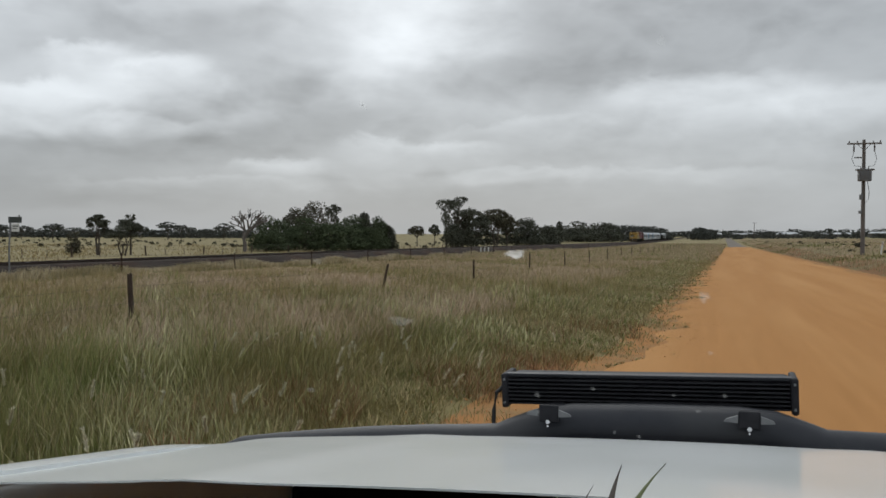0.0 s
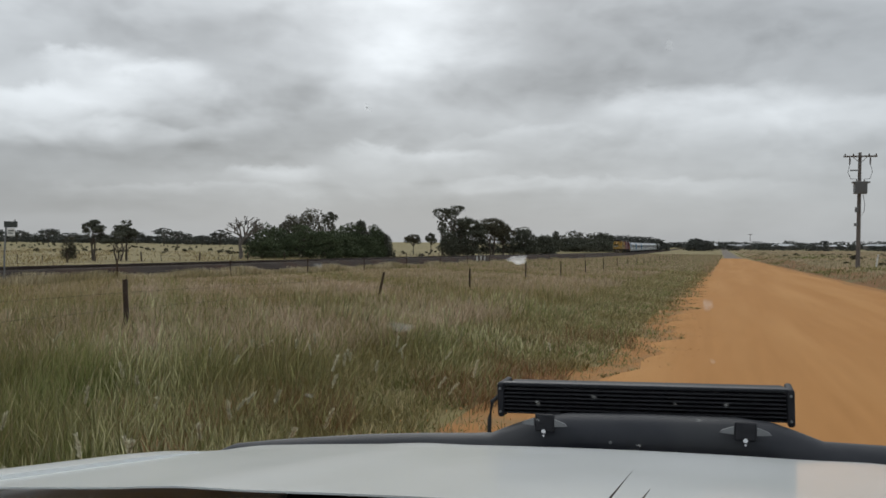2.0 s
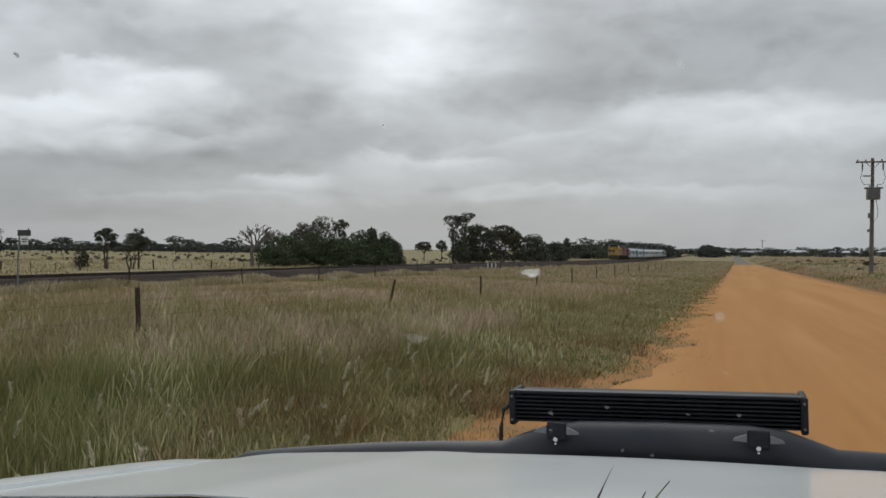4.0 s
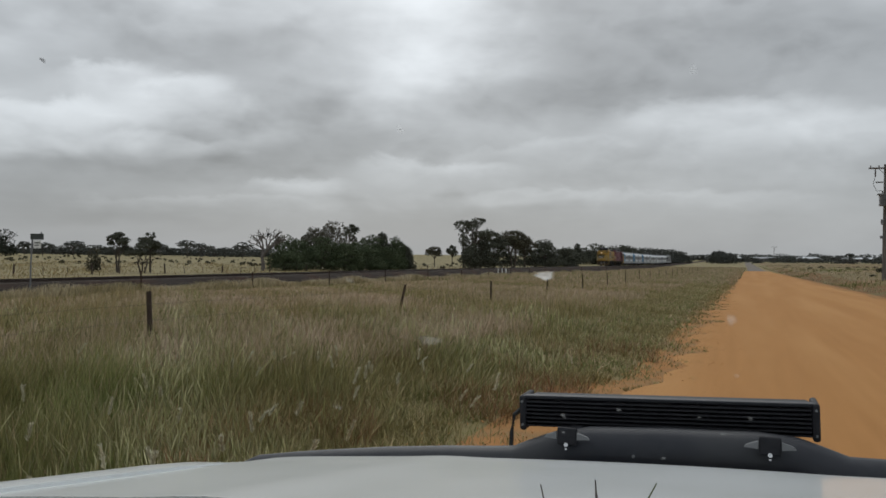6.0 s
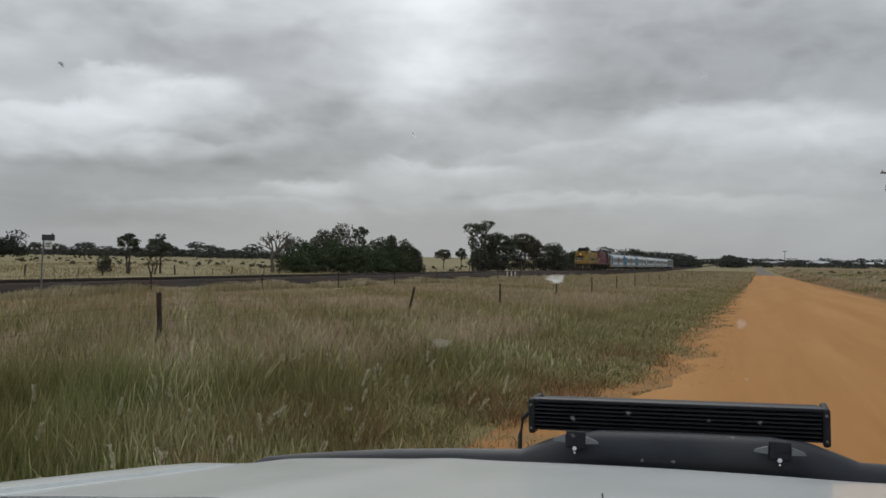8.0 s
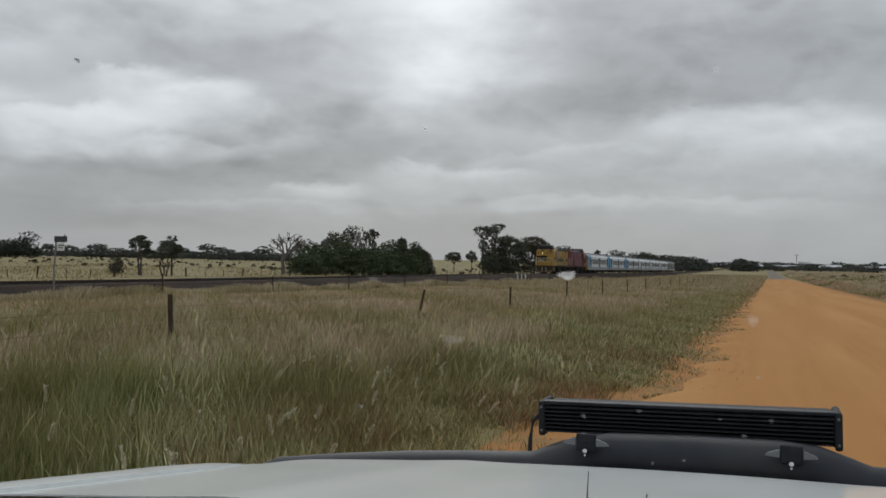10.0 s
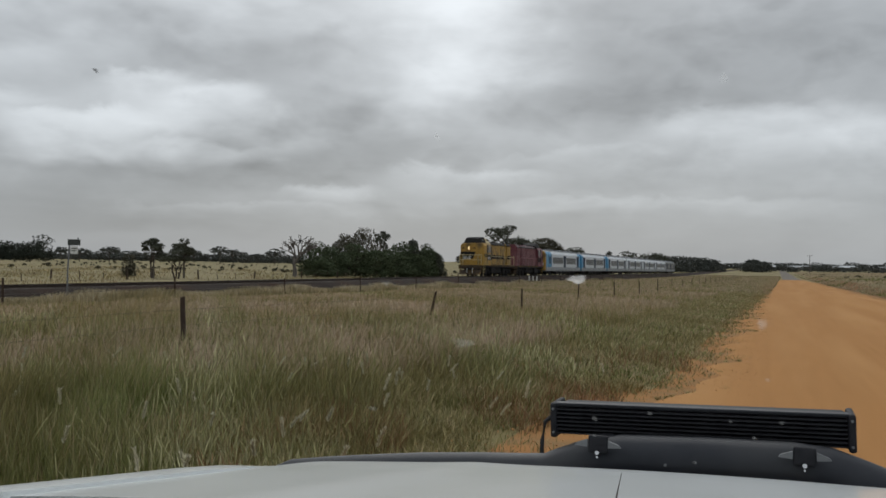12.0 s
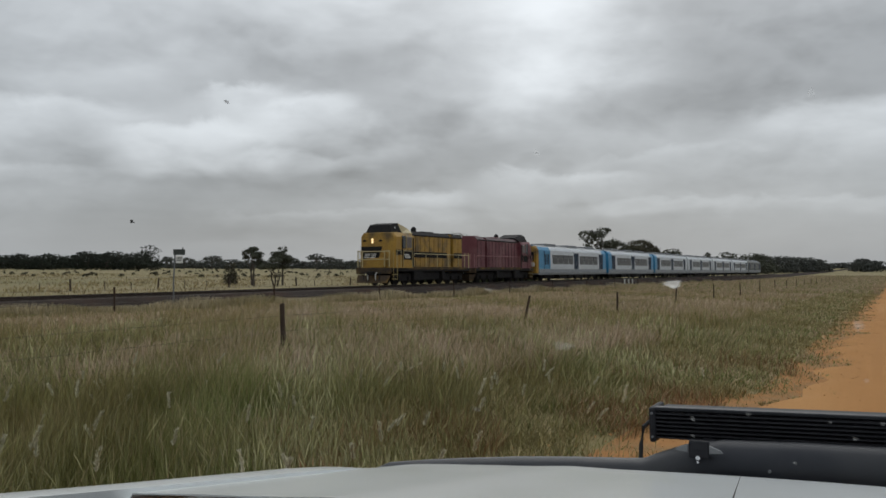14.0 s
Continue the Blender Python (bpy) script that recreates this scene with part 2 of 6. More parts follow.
M_LEAF_C = mat("dark_pine_leaves", (0.050, 0.058, 0.045), (0.038, 0.044, 0.034), 0.5, 0.8, island=0.22, spec=0.05)
# air haze put into the leaf colour: paler and greyer for far trees
M_LEAF_D = mat("haze_tinted_leaves", (0.105, 0.110, 0.098), (0.080, 0.085, 0.075), 0.3, 0.9, island=0.22, spec=0.05)
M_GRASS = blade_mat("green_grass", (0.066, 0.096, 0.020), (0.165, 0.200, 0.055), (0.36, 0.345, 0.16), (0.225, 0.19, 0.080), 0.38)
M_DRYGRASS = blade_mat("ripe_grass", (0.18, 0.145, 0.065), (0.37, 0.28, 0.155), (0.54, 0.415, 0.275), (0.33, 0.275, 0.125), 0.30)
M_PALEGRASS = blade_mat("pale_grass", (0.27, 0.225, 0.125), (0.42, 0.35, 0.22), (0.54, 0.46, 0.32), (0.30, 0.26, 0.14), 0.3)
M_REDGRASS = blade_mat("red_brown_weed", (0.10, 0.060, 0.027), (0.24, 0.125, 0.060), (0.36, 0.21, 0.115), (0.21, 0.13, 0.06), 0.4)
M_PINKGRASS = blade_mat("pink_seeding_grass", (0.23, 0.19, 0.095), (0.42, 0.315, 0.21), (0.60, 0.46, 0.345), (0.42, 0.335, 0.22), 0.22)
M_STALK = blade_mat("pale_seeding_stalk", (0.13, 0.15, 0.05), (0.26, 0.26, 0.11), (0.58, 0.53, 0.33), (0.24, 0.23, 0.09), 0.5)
M_PLUME = mat("white_seed_plume", (0.62, 0.58, 0.43), (0.50, 0.47, 0.33), 12, 0.95, island=0.3)
M_CARWHITE = mat("white_car_paint", (0.74, 0.77, 0.77), (0.70, 0.73, 0.73), 2.0, 0.30, coat=0.6, c3=(0.62, 0.65, 0.64), big=5.0)
M_BLACK = mat("satin_black_plastic", (0.015, 0.016, 0.019), (0.023, 0.024, 0.027), 16, 0.7, spec=0.05)
M_BARBLACK = mat("black_powder_coat", (0.016, 0.018, 0.024), (0.025, 0.027, 0.033), 25, 0.55, c3=(0.036, 0.037, 0.040), big=5, spec=0.3)
M_ALLOY = mat("black_anodised_alloy", (0.016, 0.016, 0.019), (0.027, 0.027, 0.031), 30, 0.65, metal=0.0, spec=0.2)
M_CHROME = plain("bright_bolt_steel", (0.6, 0.6, 0.62), 0.25, 1.0)
M_RUBBER = plain("black_rubber", (0.012, 0.012, 0.012), 0.8)
M_YELLOW = mat("yellow_engine_paint", (0.43, 0.25, 0.035), (0.32, 0.18, 0.028), 1.6, 0.55, c3=(0.125, 0.082, 0.030), big=0.9)
M_GRIMY = mat("grimy_brown_ironwork", (0.085, 0.060, 0.038), (0.04, 0.032, 0.026), 3.5, 0.85, c3=(0.17, 0.105, 0.035), big=1.3, spec=0.2)
M_RAILPINK = plain("faded_pink_handrail_paint", (0.33, 0.15, 0.16), 0.6)
M_CREAM = mat("sooty_cream_paint", (0.38, 0.30, 0.12), (0.30, 0.23, 0.10), 1.2, 0.55)
M_RAILCREAM = plain("cream_handrail_paint", (0.55, 0.46, 0.24), 0.5)
M_RED = mat("maroon_engine_paint", (0.15, 0.038, 0.050), (0.11, 0.028, 0.038), 1.2, 0.6, c3=(0.22, 0.105, 0.11), big=0.5)
M_REDROOF = mat("soot_stained_maroon", (0.07, 0.026, 0.03), (0.04, 0.02, 0.022), 1.5, 0.7)
M_SOOT = mat("sooty_black_underframe", (0.013, 0.013, 0.014), (0.024, 0.021, 0.02), 3, 0.9, spec=0.25)
M_DARKGLASS = plain("dark_window_glass", (0.02, 0.022, 0.026), 0.12)
M_CABGLASS = plain("dusty_cab_glass", (0.11, 0.085, 0.08), 0.3)
M_LAMP = plain("lit_headlight", (0.9, 0.75, 0.45), 0.3, emit=1.6)
M_COACH = mat("white_coach_paint", (0.60, 0.63, 0.66), (0.52, 0.55, 0.58), 0.7, 0.4)
M_COACHGREY = mat("grey_coach_paint", (0.30, 0.32, 0.34), (0.24, 0.26, 0.28), 0.7, 0.5)
M_TAIL = mat("weathered_tail_paint", (0.17, 0.175, 0.165), (0.11, 0.115, 0.11), 0.8, 0.7)
M_BLUE = mat("sky_blue_coach_paint", (0.045, 0.27, 0.48), (0.035, 0.20, 0.38), 0.7, 0.4)
M_DARKBLUE = plain("navy_door_paint", (0.012, 0.03, 0.06), 0.5, spec=0.2)
M_COACHWIN = plain("coach_window_glass", (0.075, 0.078, 0.08), 0.35, spec=0.3)
M_ROOFGREY = mat("coach_roof", (0.22, 0.23, 0.24), (0.16, 0.17, 0.18), 0.8, 0.7)
M_ROOFTIN = mat("pale_tin_roof", (0.30, 0.31, 0.32), (0.24, 0.25, 0.26), 0.2, 0.7, obj=0.8)
M_WALL = mat("rendered_house_wall", (0.20, 0.18, 0.165), (0.16, 0.15, 0.135), 0.4, 0.9, obj=0.4)
M_SIGN = plain("dark_green_sign", (0.05, 0.06, 0.055), 0.6)
M_SHRUB = mat("saltbush", (0.07, 0.065, 0.045), (0.05, 0.048, 0.03), 1.5, 0.9, island=0.3, spec=0.06)


# ---------------------------------------------------------------- mesh helpers
class Build:
    """Gathers vertices and faces for one mesh."""

    def __init__(self):
        self.v, self.f = [], []

    def add(self, verts, faces):
        k = len(self.v)
        self.v += [tuple(p) for p in verts]
        self.f += [tuple(i + k for i in q) for q in faces]
        return self

    def box(self, x0, x1, y0, y1, z0, z1, bevel=0.0):
        """A box with chamfered upright and long edges where bevel is given."""
        if not bevel:
            v = [(x, y, z) for z in (z0, z1) for y in (y0, y1) for x in (x0, x1)]
            return self.add(v, [(0, 2, 3, 1), (4, 5, 7, 6), (0, 1, 5, 4), (2, 6, 7, 3), (0, 4, 6, 2), (1, 3, 7, 5)])
        bm = bmesh.new()
        bmesh.ops.create_cube(bm, size=1)
        for p in bm.verts:
            p.co = ((x0 + x1) / 2 + p.co.x * (x1 - x0), (y0 + y1) / 2 + p.co.y * (y1 - y0), (z0 + z1) / 2 + p.co.z * (z1 - z0))
        bmesh.ops.bevel(bm, geom=bm.edges[:], offset=bevel, segments=2, affect="EDGES", profile=0.5)
        bm.verts.index_update()
        self.add([p.co for p in bm.verts], [[q.index for q in fc.verts] for fc in bm.faces])
        bm.free()
        return self

    def tube(self, pts, radii, n=8, caps=True):
        """A round bar through the points; radii: one number or one for each point."""
        pts = [Vector(p) for p in pts]
        if isinstance(radii, (int, float)):
            radii = [radii] * len(pts)
        ring, k = [], len(self.v)
        for i, p in enumerate(pts):
            d = (pts[min(i + 1, len(pts) - 1)] - pts[max(i - 1, 0)]).normalized()
            a = d.cross(Vector((0, 0, 1)) if abs(d.z) < 0.9 else Vector((1, 0, 0))).normalized()
            b = d.cross(a)
            ring += [p + (a * math.cos(2 * math.pi * j / n) + b * math.sin(2 * math.pi * j / n)) * radii[i] for j in range(n)]
        fs = [(i * n + j, i * n + (j + 1) % n, (i + 1) * n + (j + 1) % n, (i + 1) * n + j) for i in range(len(pts) - 1) for j in range(n)]
        if caps:
            fs += [tuple(range(n))[::-1], tuple(range((len(pts) - 1) * n, len(pts) * n))]
        return self.add(ring, fs)

    def loft(self, sections, close=True):
        """Closed cross-sections with the same number of points, joined one after another."""
        n = len(sections[0])
        fs = [(i * n + j, i * n + (j + 1) % n, (i + 1) * n + (j + 1) % n, (i + 1) * n + j) for i in range(len(sections) - 1) for j in range(n)]
        if close:
            fs += [tuple(range(n))[::-1], tuple(range((len(sections) - 1) * n, len(sections) * n))]
        return self.add([p for s in sections for p in s], fs)

    def mesh(self, name, material, smooth=False):
        me = bpy.data.meshes.new(name)
        me.from_pydata(self.v, [], self.f)
        me.materials.append(material)
        if smooth:
            me.shade_smooth()
            me.set_sharp_from_angle(angle=radians(32))
        return me


def part(name, b, material, parent, label="", smooth=False):
    ob = new(name, b.mesh(name, material, smooth) if isinstance(b, Build) else b)
    ob.parent = parent
    return tagged(ob, label) if label else ob


def thing(name, label, category, at=None, group=""):
    ob = new(name)
    ob.empty_display_size = 0.2
    if at is not None:
        ob.matrix_basis = at
    return tagged(ob, label, category, group)


def arrays_mesh(name, verts, loops, starts, material, along=None):
    me = bpy.data.meshes.new(name)
    me.vertices.add(len(verts))
    me.vertices.foreach_set("co", np.asarray(verts, np.float32).ravel())
    me.loops.add(len(loops))
    me.loops.foreach_set("vertex_index", np.asarray(loops, np.int32))
    me.polygons.add(len(starts))
    me.polygons.foreach_set("loop_start", np.asarray(starts, np.int32))
    if along is not None:
        a = me.attributes.new("along", "FLOAT", "POINT")
        a.data.foreach_set("value", np.asarray(along, np.float32))
    me.update(calc_edges=True)
    me.materials.append(material)
    return me


rng = np.random.default_rng(7)


# ---------------------------------------------------------------- the lie of the land
def ease(v, a, b):
    t = np.clip((np.asarray(v, float) - a) / (b - a), 0, 1)
    return t * t * (3 - 2 * t)


def ripple(x, y, s, k):
    return np.sin(x / s + k) * np.sin(y / (s * 1.3) + 2 * k) + 0.5 * np.sin(x / (s * 0.43) + y / (s * 0.6) + 3 * k)


def level(x, y):
    """Height of the ground: it falls gently ahead, the pasture over the line and the verge across the road lie higher."""
    x, y = np.asarray(x, float), np.asarray(y, float)
    base = np.interp(y, [-4000, 0, 40, 85, 150, 280, 500, 1500, 4500], [2, 0, -0.36, -0.74, -1.25, -1.9, -1.9, -0.6, 1.0])
    left = ease(-x, 36, 46) * 0.45 + np.clip(-40 - x, 0, 400) * 0.0105 + np.clip(-440 - x, 0, 2000) * 0.0012
    right = ease(x, 7.3, 10.8) * (0.80 + 0.2 * np.sin(y / 17.0) + 0.12 * np.sin(x / 5.0 + y / 31.0)) * (1 - ease(y, 300, 700))
    rough = 0.05 * ripple(x, y, 3.7, 1) * ease(np.abs(x - 3.0), 4.6, 8.0)
    return base + left + right + rough


def ground_z(x, y):
    return float(level(x, y))


def rail_z(y):
    """Top of the rails."""
    return float(np.interp(y, [-600, 20, 45, 90, 340, 700, 2600], [0.9, 0.42, 0.33, 0.16, -1.2, -1.3, -0.2]))


def road_left(y):
    return -1.1 - 0.85 * (1 - ease(y, 8.0, 12.5)) + 0.007 * np.clip(y, 0, 400) + 0.22 * np.sin(y / 2.3) * np.sin(y / 0.9 + 1) + 0.12 * np.sin(y / 0.37)


def road_right(y):
    return 6.7 - 0.002 * np.clip(y, 0, 400) + 0.2 * np.sin(y / 3.1 + 2)


TRACK_X = -32.45


def sheet(name, xs, ys, zf, material, smooth=True):
    X, Y = np.meshgrid(xs, ys)
    v = np.stack([X, Y, zf(X, Y)], -1).reshape(-1, 3)
    n, k = len(xs), len(ys)
    i = (np.arange(k - 1)[:, None] * n + np.arange(n - 1)[None]).ravel()
    loops = np.stack([i, i + 1, i + n + 1, i + n], 1).ravel()
    me = arrays_mesh(name, v, loops, np.arange(len(i)) * 4, material)
    if smooth:
        me.shade_smooth()
    return me


def spaced(a):
    return np.unique(np.round(np.concatenate([-a[::-1], a]), 3))


def build_ground():
    xs = np.unique(np.concatenate([spaced(np.concatenate([np.arange(0, 40, 0.8), np.geomspace(40, 4600, 45)]))]))
    ys = np.unique(np.concatenate([np.arange(-12, 90, 0.9), np.geomspace(90, 4600, 60), -np.geomspace(12, 900, 14)]))
    me = sheet("ground", xs, ys, level, M_GROUND)
    for extra in (M_PASTURE, M_VERGE, M_FARVERGE, M_REDBANK):
        me.materials.append(extra)
    centre = np.zeros(len(me.polygons) * 3, np.float32)
    me.polygons.foreach_get("center", centre)
    cx = centre.reshape(-1, 3)
    dry = ((cx[:, 0] < -34) | (cx[:, 0] > 12) | (cx[:, 1] > 330)).astype(np.int32)
    strip = (cx[:, 0] > np.where(cx[:, 1] < 12, -2.6, -2.0 + 0.006 * cx[:, 1])) & (cx[:, 0] < 6.9) & (cx[:, 1] < 190)
    foot = (cx[:, 0] >= 6.9) & (cx[:, 0] < 9.8) & (cx[:, 1] < 260)
    bank = (cx[:, 0] >= 9) & (cx[:, 0] < 220) & (cx[:, 1] < 620)
    me.polygons.foreach_set("material_index", np.where(strip, 2, np.where(foot, 4, np.where(bank, 3, dry))).astype(np.int32))
    tagged(new("ground", me), "rough grassland with dry yellow pasture beyond", "ground", kind="structure")
    # graded dirt road with shallow wheel tracks, a proud crumbling edge
    us = np.linspace(0, 1, 40)
    yr = np.concatenate([np.arange(-30, 60, 0.3), np.arange(60, 226, 2.0)])
    U, Y = np.meshgrid(us, yr)
    a, b = road_left(Y), road_right(Y)
    X = a + (b - a) * U
    ruts = 0.012 * (np.cos((X - 3.2) * 4.4) + 0.4 * np.cos((X - 1) * 9.5)) + 0.002 * ripple(X, Y, 0.8, 2)
    Z = level(X, Y) + 0.035 + ruts + 0.05 * np.sin(np.pi * U) - 0.055 * (np.minimum(U, 1 - U) < 0.01)
    n, k = len(us), len(yr)
    i = (np.arange(k - 1)[:, None] * n + np.arange(n - 1)[None]).ravel()
    me = arrays_mesh("road", np.stack([X, Y, Z], -1).reshape(-1, 3), np.stack([i, i + 1, i + n + 1, i + n], 1).ravel(), np.arange(len(i)) * 4, M_DIRT)
    me.shade_smooth()
    tagged(new("road", me), "graded orange gravel road with faint wheel tracks", "road", kind="structure")
    ys2 = np.concatenate([np.arange(226, 500, 20.0), np.geomspace(500, 1600, 20)])
    me = sheet("road_sealed", np.linspace(1.4, 5.6, 5), ys2, lambda x, y: level(x, y) + 0.05, M_ASPHALT)
    tagged(new("road_sealed", me), "grey sealed road running on to the town", "road", kind="structure")


def build_embankment():
    ys = np.concatenate([np.arange(-200, 200, 2.0), np.arange(200, 700, 10.0), np.geomspace(700, 2500, 20)])
    prof = [(-6.2, None), (-3.6, -0.45), (-2.1, -0.13), (2.1, -0.13), (2.8, -0.5), (3.4, -0.80), (4.3, None)]
    b = Build()
    rows = []
    for y in ys:
        row = []
        for j, (dx, dz) in enumerate(prof):
            x = TRACK_X + dx
            g = ground_z(x, y)
            z = g - 0.05 if dz is None else max(rail_z(y) + dz, g - 0.04)
            wob = 0.07 * math.sin(y * 1.9 + j * 2.1) + 0.05 * math.sin(y * 0.7 + j)
            row.append((x + (wob if dz not in (-0.13,) else 0), y, z + (0.4 * wob if dz not in (None, -0.13) else 0)))
        rows.append(row)
    n = len(prof)
    b.add([p for r in rows for p in r], [(i * n + j, i * n + j + 1, (i + 1) * n + j + 1, (i + 1) * n + j) for i in range(len(rows) - 1) for j in range(n - 1)])
    tagged(new("railway_embankment", b.mesh("railway_embankment", M_BALLAST)), "low dark ballast bank carrying the railway line", "embankment", kind="structure")
    for dx, nm in ((-0.8, "rail"), (0.8, "rail")):
        r = Build()
        sec = [(-0.065, -0.15), (0.065, -0.15), (0.012, -0.12), (0.012, -0.04), (0.035, -0.03), (0.035, 0), (-0.035, 0), (-0.035, -0.03), (-0.012, -0.04), (-0.012, -0.12)]
        r.loft([[(TRACK_X + dx + sx, y, rail_z(y) + sz) for sx, sz in sec] for y in ys[::2]])
        tagged(new(nm, r.mesh(nm, M_STEEL)), "rusty brown steel running rail on timber sleepers", "rail", group="rails of the line", kind="structure")
    s = Build()
    for y in np.arange(-60, 330, 0.66):
        dy = random.uniform(-0.04, 0.04)
        z = rail_z(y)
        s.box(TRACK_X - 1.32, TRACK_X + 1.32 + random.uniform(-0.08, 0.1), y + dy - 0.12, y + dy + 0.12, z - 0.30, z - 0.115)
    tagged(new("sleepers", s.mesh("sleepers", M_SLEEPER)), "weathered timber sleepers half sunk in ballast", "sleepers", kind="stuff")


# ---------------------------------------------------------------- grass
def blades(name, x, y, h, w, material, label, lean=0.24, bend=0.5, wind=(0.10, -0.03), z=None, category="grass", shape=(1.0, 0.8, 0.45)):
    """Tapering bent blades: two quads and a point each, joined into one mesh."""
    n = len(x)
    z = level(x, y) - 0.02 if z is None else z
    a = rng.uniform(0, 2 * np.pi, n)
    side = np.stack([np.cos(a), np.sin(a), np.zeros(n)], 1)
    gust = ripple(x, y, 1.1, 8)[:, None] * np.array([[0.13, -0.06]]) + ripple(x, y, 0.45, 5)[:, None] * np.array([[0.07, 0.07]])
    d = rng.normal(0, lean, (n, 2)) + np.asarray(wind) + gust
    root = np.stack([x, y, z], 1)
    rows, al = [], []
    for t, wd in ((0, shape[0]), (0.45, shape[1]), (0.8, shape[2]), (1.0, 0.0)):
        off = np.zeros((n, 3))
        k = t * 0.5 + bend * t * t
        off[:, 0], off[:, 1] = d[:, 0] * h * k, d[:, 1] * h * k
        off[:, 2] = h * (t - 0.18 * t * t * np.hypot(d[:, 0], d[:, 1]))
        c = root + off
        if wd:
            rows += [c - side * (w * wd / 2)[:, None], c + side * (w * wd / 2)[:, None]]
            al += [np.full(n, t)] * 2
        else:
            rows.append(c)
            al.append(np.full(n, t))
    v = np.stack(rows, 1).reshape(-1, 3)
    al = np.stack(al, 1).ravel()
    k = (np.arange(n) * 7)[:, None]
    loops = (k + np.array([[0, 1, 3, 2, 2, 3, 5, 4, 4, 5, 6]])).ravel()
    starts = (np.arange(n)[:, None] * 11 + np.array([[0, 4, 8]])).ravel()
    return tagged(new(name, arrays_mesh(name, v, loops, starts, material, al)), label, category, kind="stuff")


def scatter(n, near, far, az0, az1, xlim):
    """Points of even density on the ground as it is seen, thinning out with distance, within a sector left of the road."""
    r = near * (far / near) ** rng.uniform(0, 1, n) ** 0.85
    a = np.radians(rng.uniform(az0, az1, n))
    x, y = -r * np.sin(a), r * np.cos(a)
    keep = (x > xlim[0]) & (x < road_left(y) - xlim[1])
    return x[keep], y[keep]


def build_grass():
    x, y = scatter(470000, 3.2, 120, -2, 66, (-28.5, 0.1))
    edge = road_left(y) - x - 0.15 * (1 - ease(y, 9, 14))
    thick = ease(edge, 0.1, 1.3)
    tall = ease(edge, 0.3, 4.5)
    clump = 0.5 + 0.5 * np.clip(ripple(x, y, 0.55, 4), -1, 1)
    keep = rng.uniform(0, 1, len(x)) < 0.03 + 0.97 * thick * (0.35 + 0.65 * clump)
    x, y, edge, thick, tall, clump = (v[keep] for v in (x, y, edge, thick, tall, clump))
    r = np.hypot(x, y)
    mound = np.clip(0.5 + 0.4 * ripple(x, y, 2.6, 3), 0, 1)
    h = (0.07 + 0.50 * tall) * rng.uniform(0.5, 1.15, len(x)) * (0.62 + 0.6 * mound) * (0.7 + 0.45 * clump)
    h *= (1 - 0.35 * ease(r, 20, 60)) * (1 - 0.55 * ease(-x, 20, 26))
    w = np.clip(0.0017 * r ** 0.68, 0.005, 0.04) * rng.uniform(0.6, 1.3, len(x))
    drift = np.clip(0.5 + 0.55 * ripple(x, y, 2.1, 12), 0, 1)
    dry = rng.uniform(0, 1, len(x)) < 0.10 + 0.22 * ease(r, 9, 24) + 0.42 * ease(r, 8, 24) * drift * (0.35 + 0.65 * tall) + 0.04 * (1 - tall)
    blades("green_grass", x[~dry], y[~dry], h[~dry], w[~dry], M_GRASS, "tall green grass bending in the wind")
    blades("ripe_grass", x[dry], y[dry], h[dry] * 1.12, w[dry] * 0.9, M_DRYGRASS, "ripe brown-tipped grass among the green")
    # short trodden grass between the sward and the gravel
    n = 120000
    yy = 5.5 * (90 / 5.5) ** rng.uniform(0, 1, n)
    ee = 0.05 + rng.uniform(0, 1, n) ** 1.2 * 3.2
    xx = road_left(yy) - ee
    keep = rng.uniform(0, 1, n) < (0.10 + 0.90 * ease(ee - 0.2 * (1 - ease(yy, 9, 14)), 0.1, 1.0)) * np.clip(ripple(xx, yy, 0.30, 6) + 0.75, 0.15, 1)
    xx, yy, ee = xx[keep], yy[keep], ee[keep]
    hh = rng.uniform(0.06, 0.17, len(xx)) * (0.6 + 0.5 * ee)
    ww = np.clip(0.0032 * np.hypot(xx, yy) ** 0.6, 0.008, 0.04)
    # tufts that have crept onto the gravel
    n = 14000
    y2 = 5.5 * (40 / 5.5) ** rng.uniform(0, 1, n)
    e2 = -rng.uniform(0, 1, n) ** 1.4 * 1.1
    x2 = road_left(y2) - e2
    keep = rng.uniform(0, 1, n) < np.clip(ripple(x2, y2, 0.28, 13) * 1.6 - 0.35, 0, 1) * (1 + e2 / 1.1) * (0.3 + 0.7 * ease(y2, 7.5, 9.5))
    xx, yy = np.append(xx, x2[keep]), np.append(yy, y2[keep])
    hh, ww = np.append(hh, np.full(keep.sum(), 0.07)), np.append(ww, np.full(keep.sum(), 0.016))
    dr = rng.uniform(0, 1, len(xx)) < 0.50
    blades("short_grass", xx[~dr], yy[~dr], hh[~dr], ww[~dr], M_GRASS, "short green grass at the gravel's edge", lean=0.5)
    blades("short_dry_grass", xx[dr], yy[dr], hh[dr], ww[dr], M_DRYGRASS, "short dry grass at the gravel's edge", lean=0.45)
    # the same sward beside and behind the car
    n = 26000
    xx, yy = rng.uniform(-14, -1.6, n), rng.uniform(-9, 7, n)
    keep = np.degrees(np.arctan2(-xx, yy)) > 63
    xx, yy = xx[keep], yy[keep]
    blades("side_grass", xx, yy, rng.uniform(0.2, 0.55, len(xx)) * (0.3 + 0.7 * ease(-1.3 - xx, 0.2, 3)), np.full(len(xx), 0.014), M_GRASS, "tall green grass beside the road")
    # pale tufts along the foot of the bank, and the dry verge on the far side of the road
    n = 42000
    yy = 12 * (170 / 12) ** rng.uniform(0, 1, n)
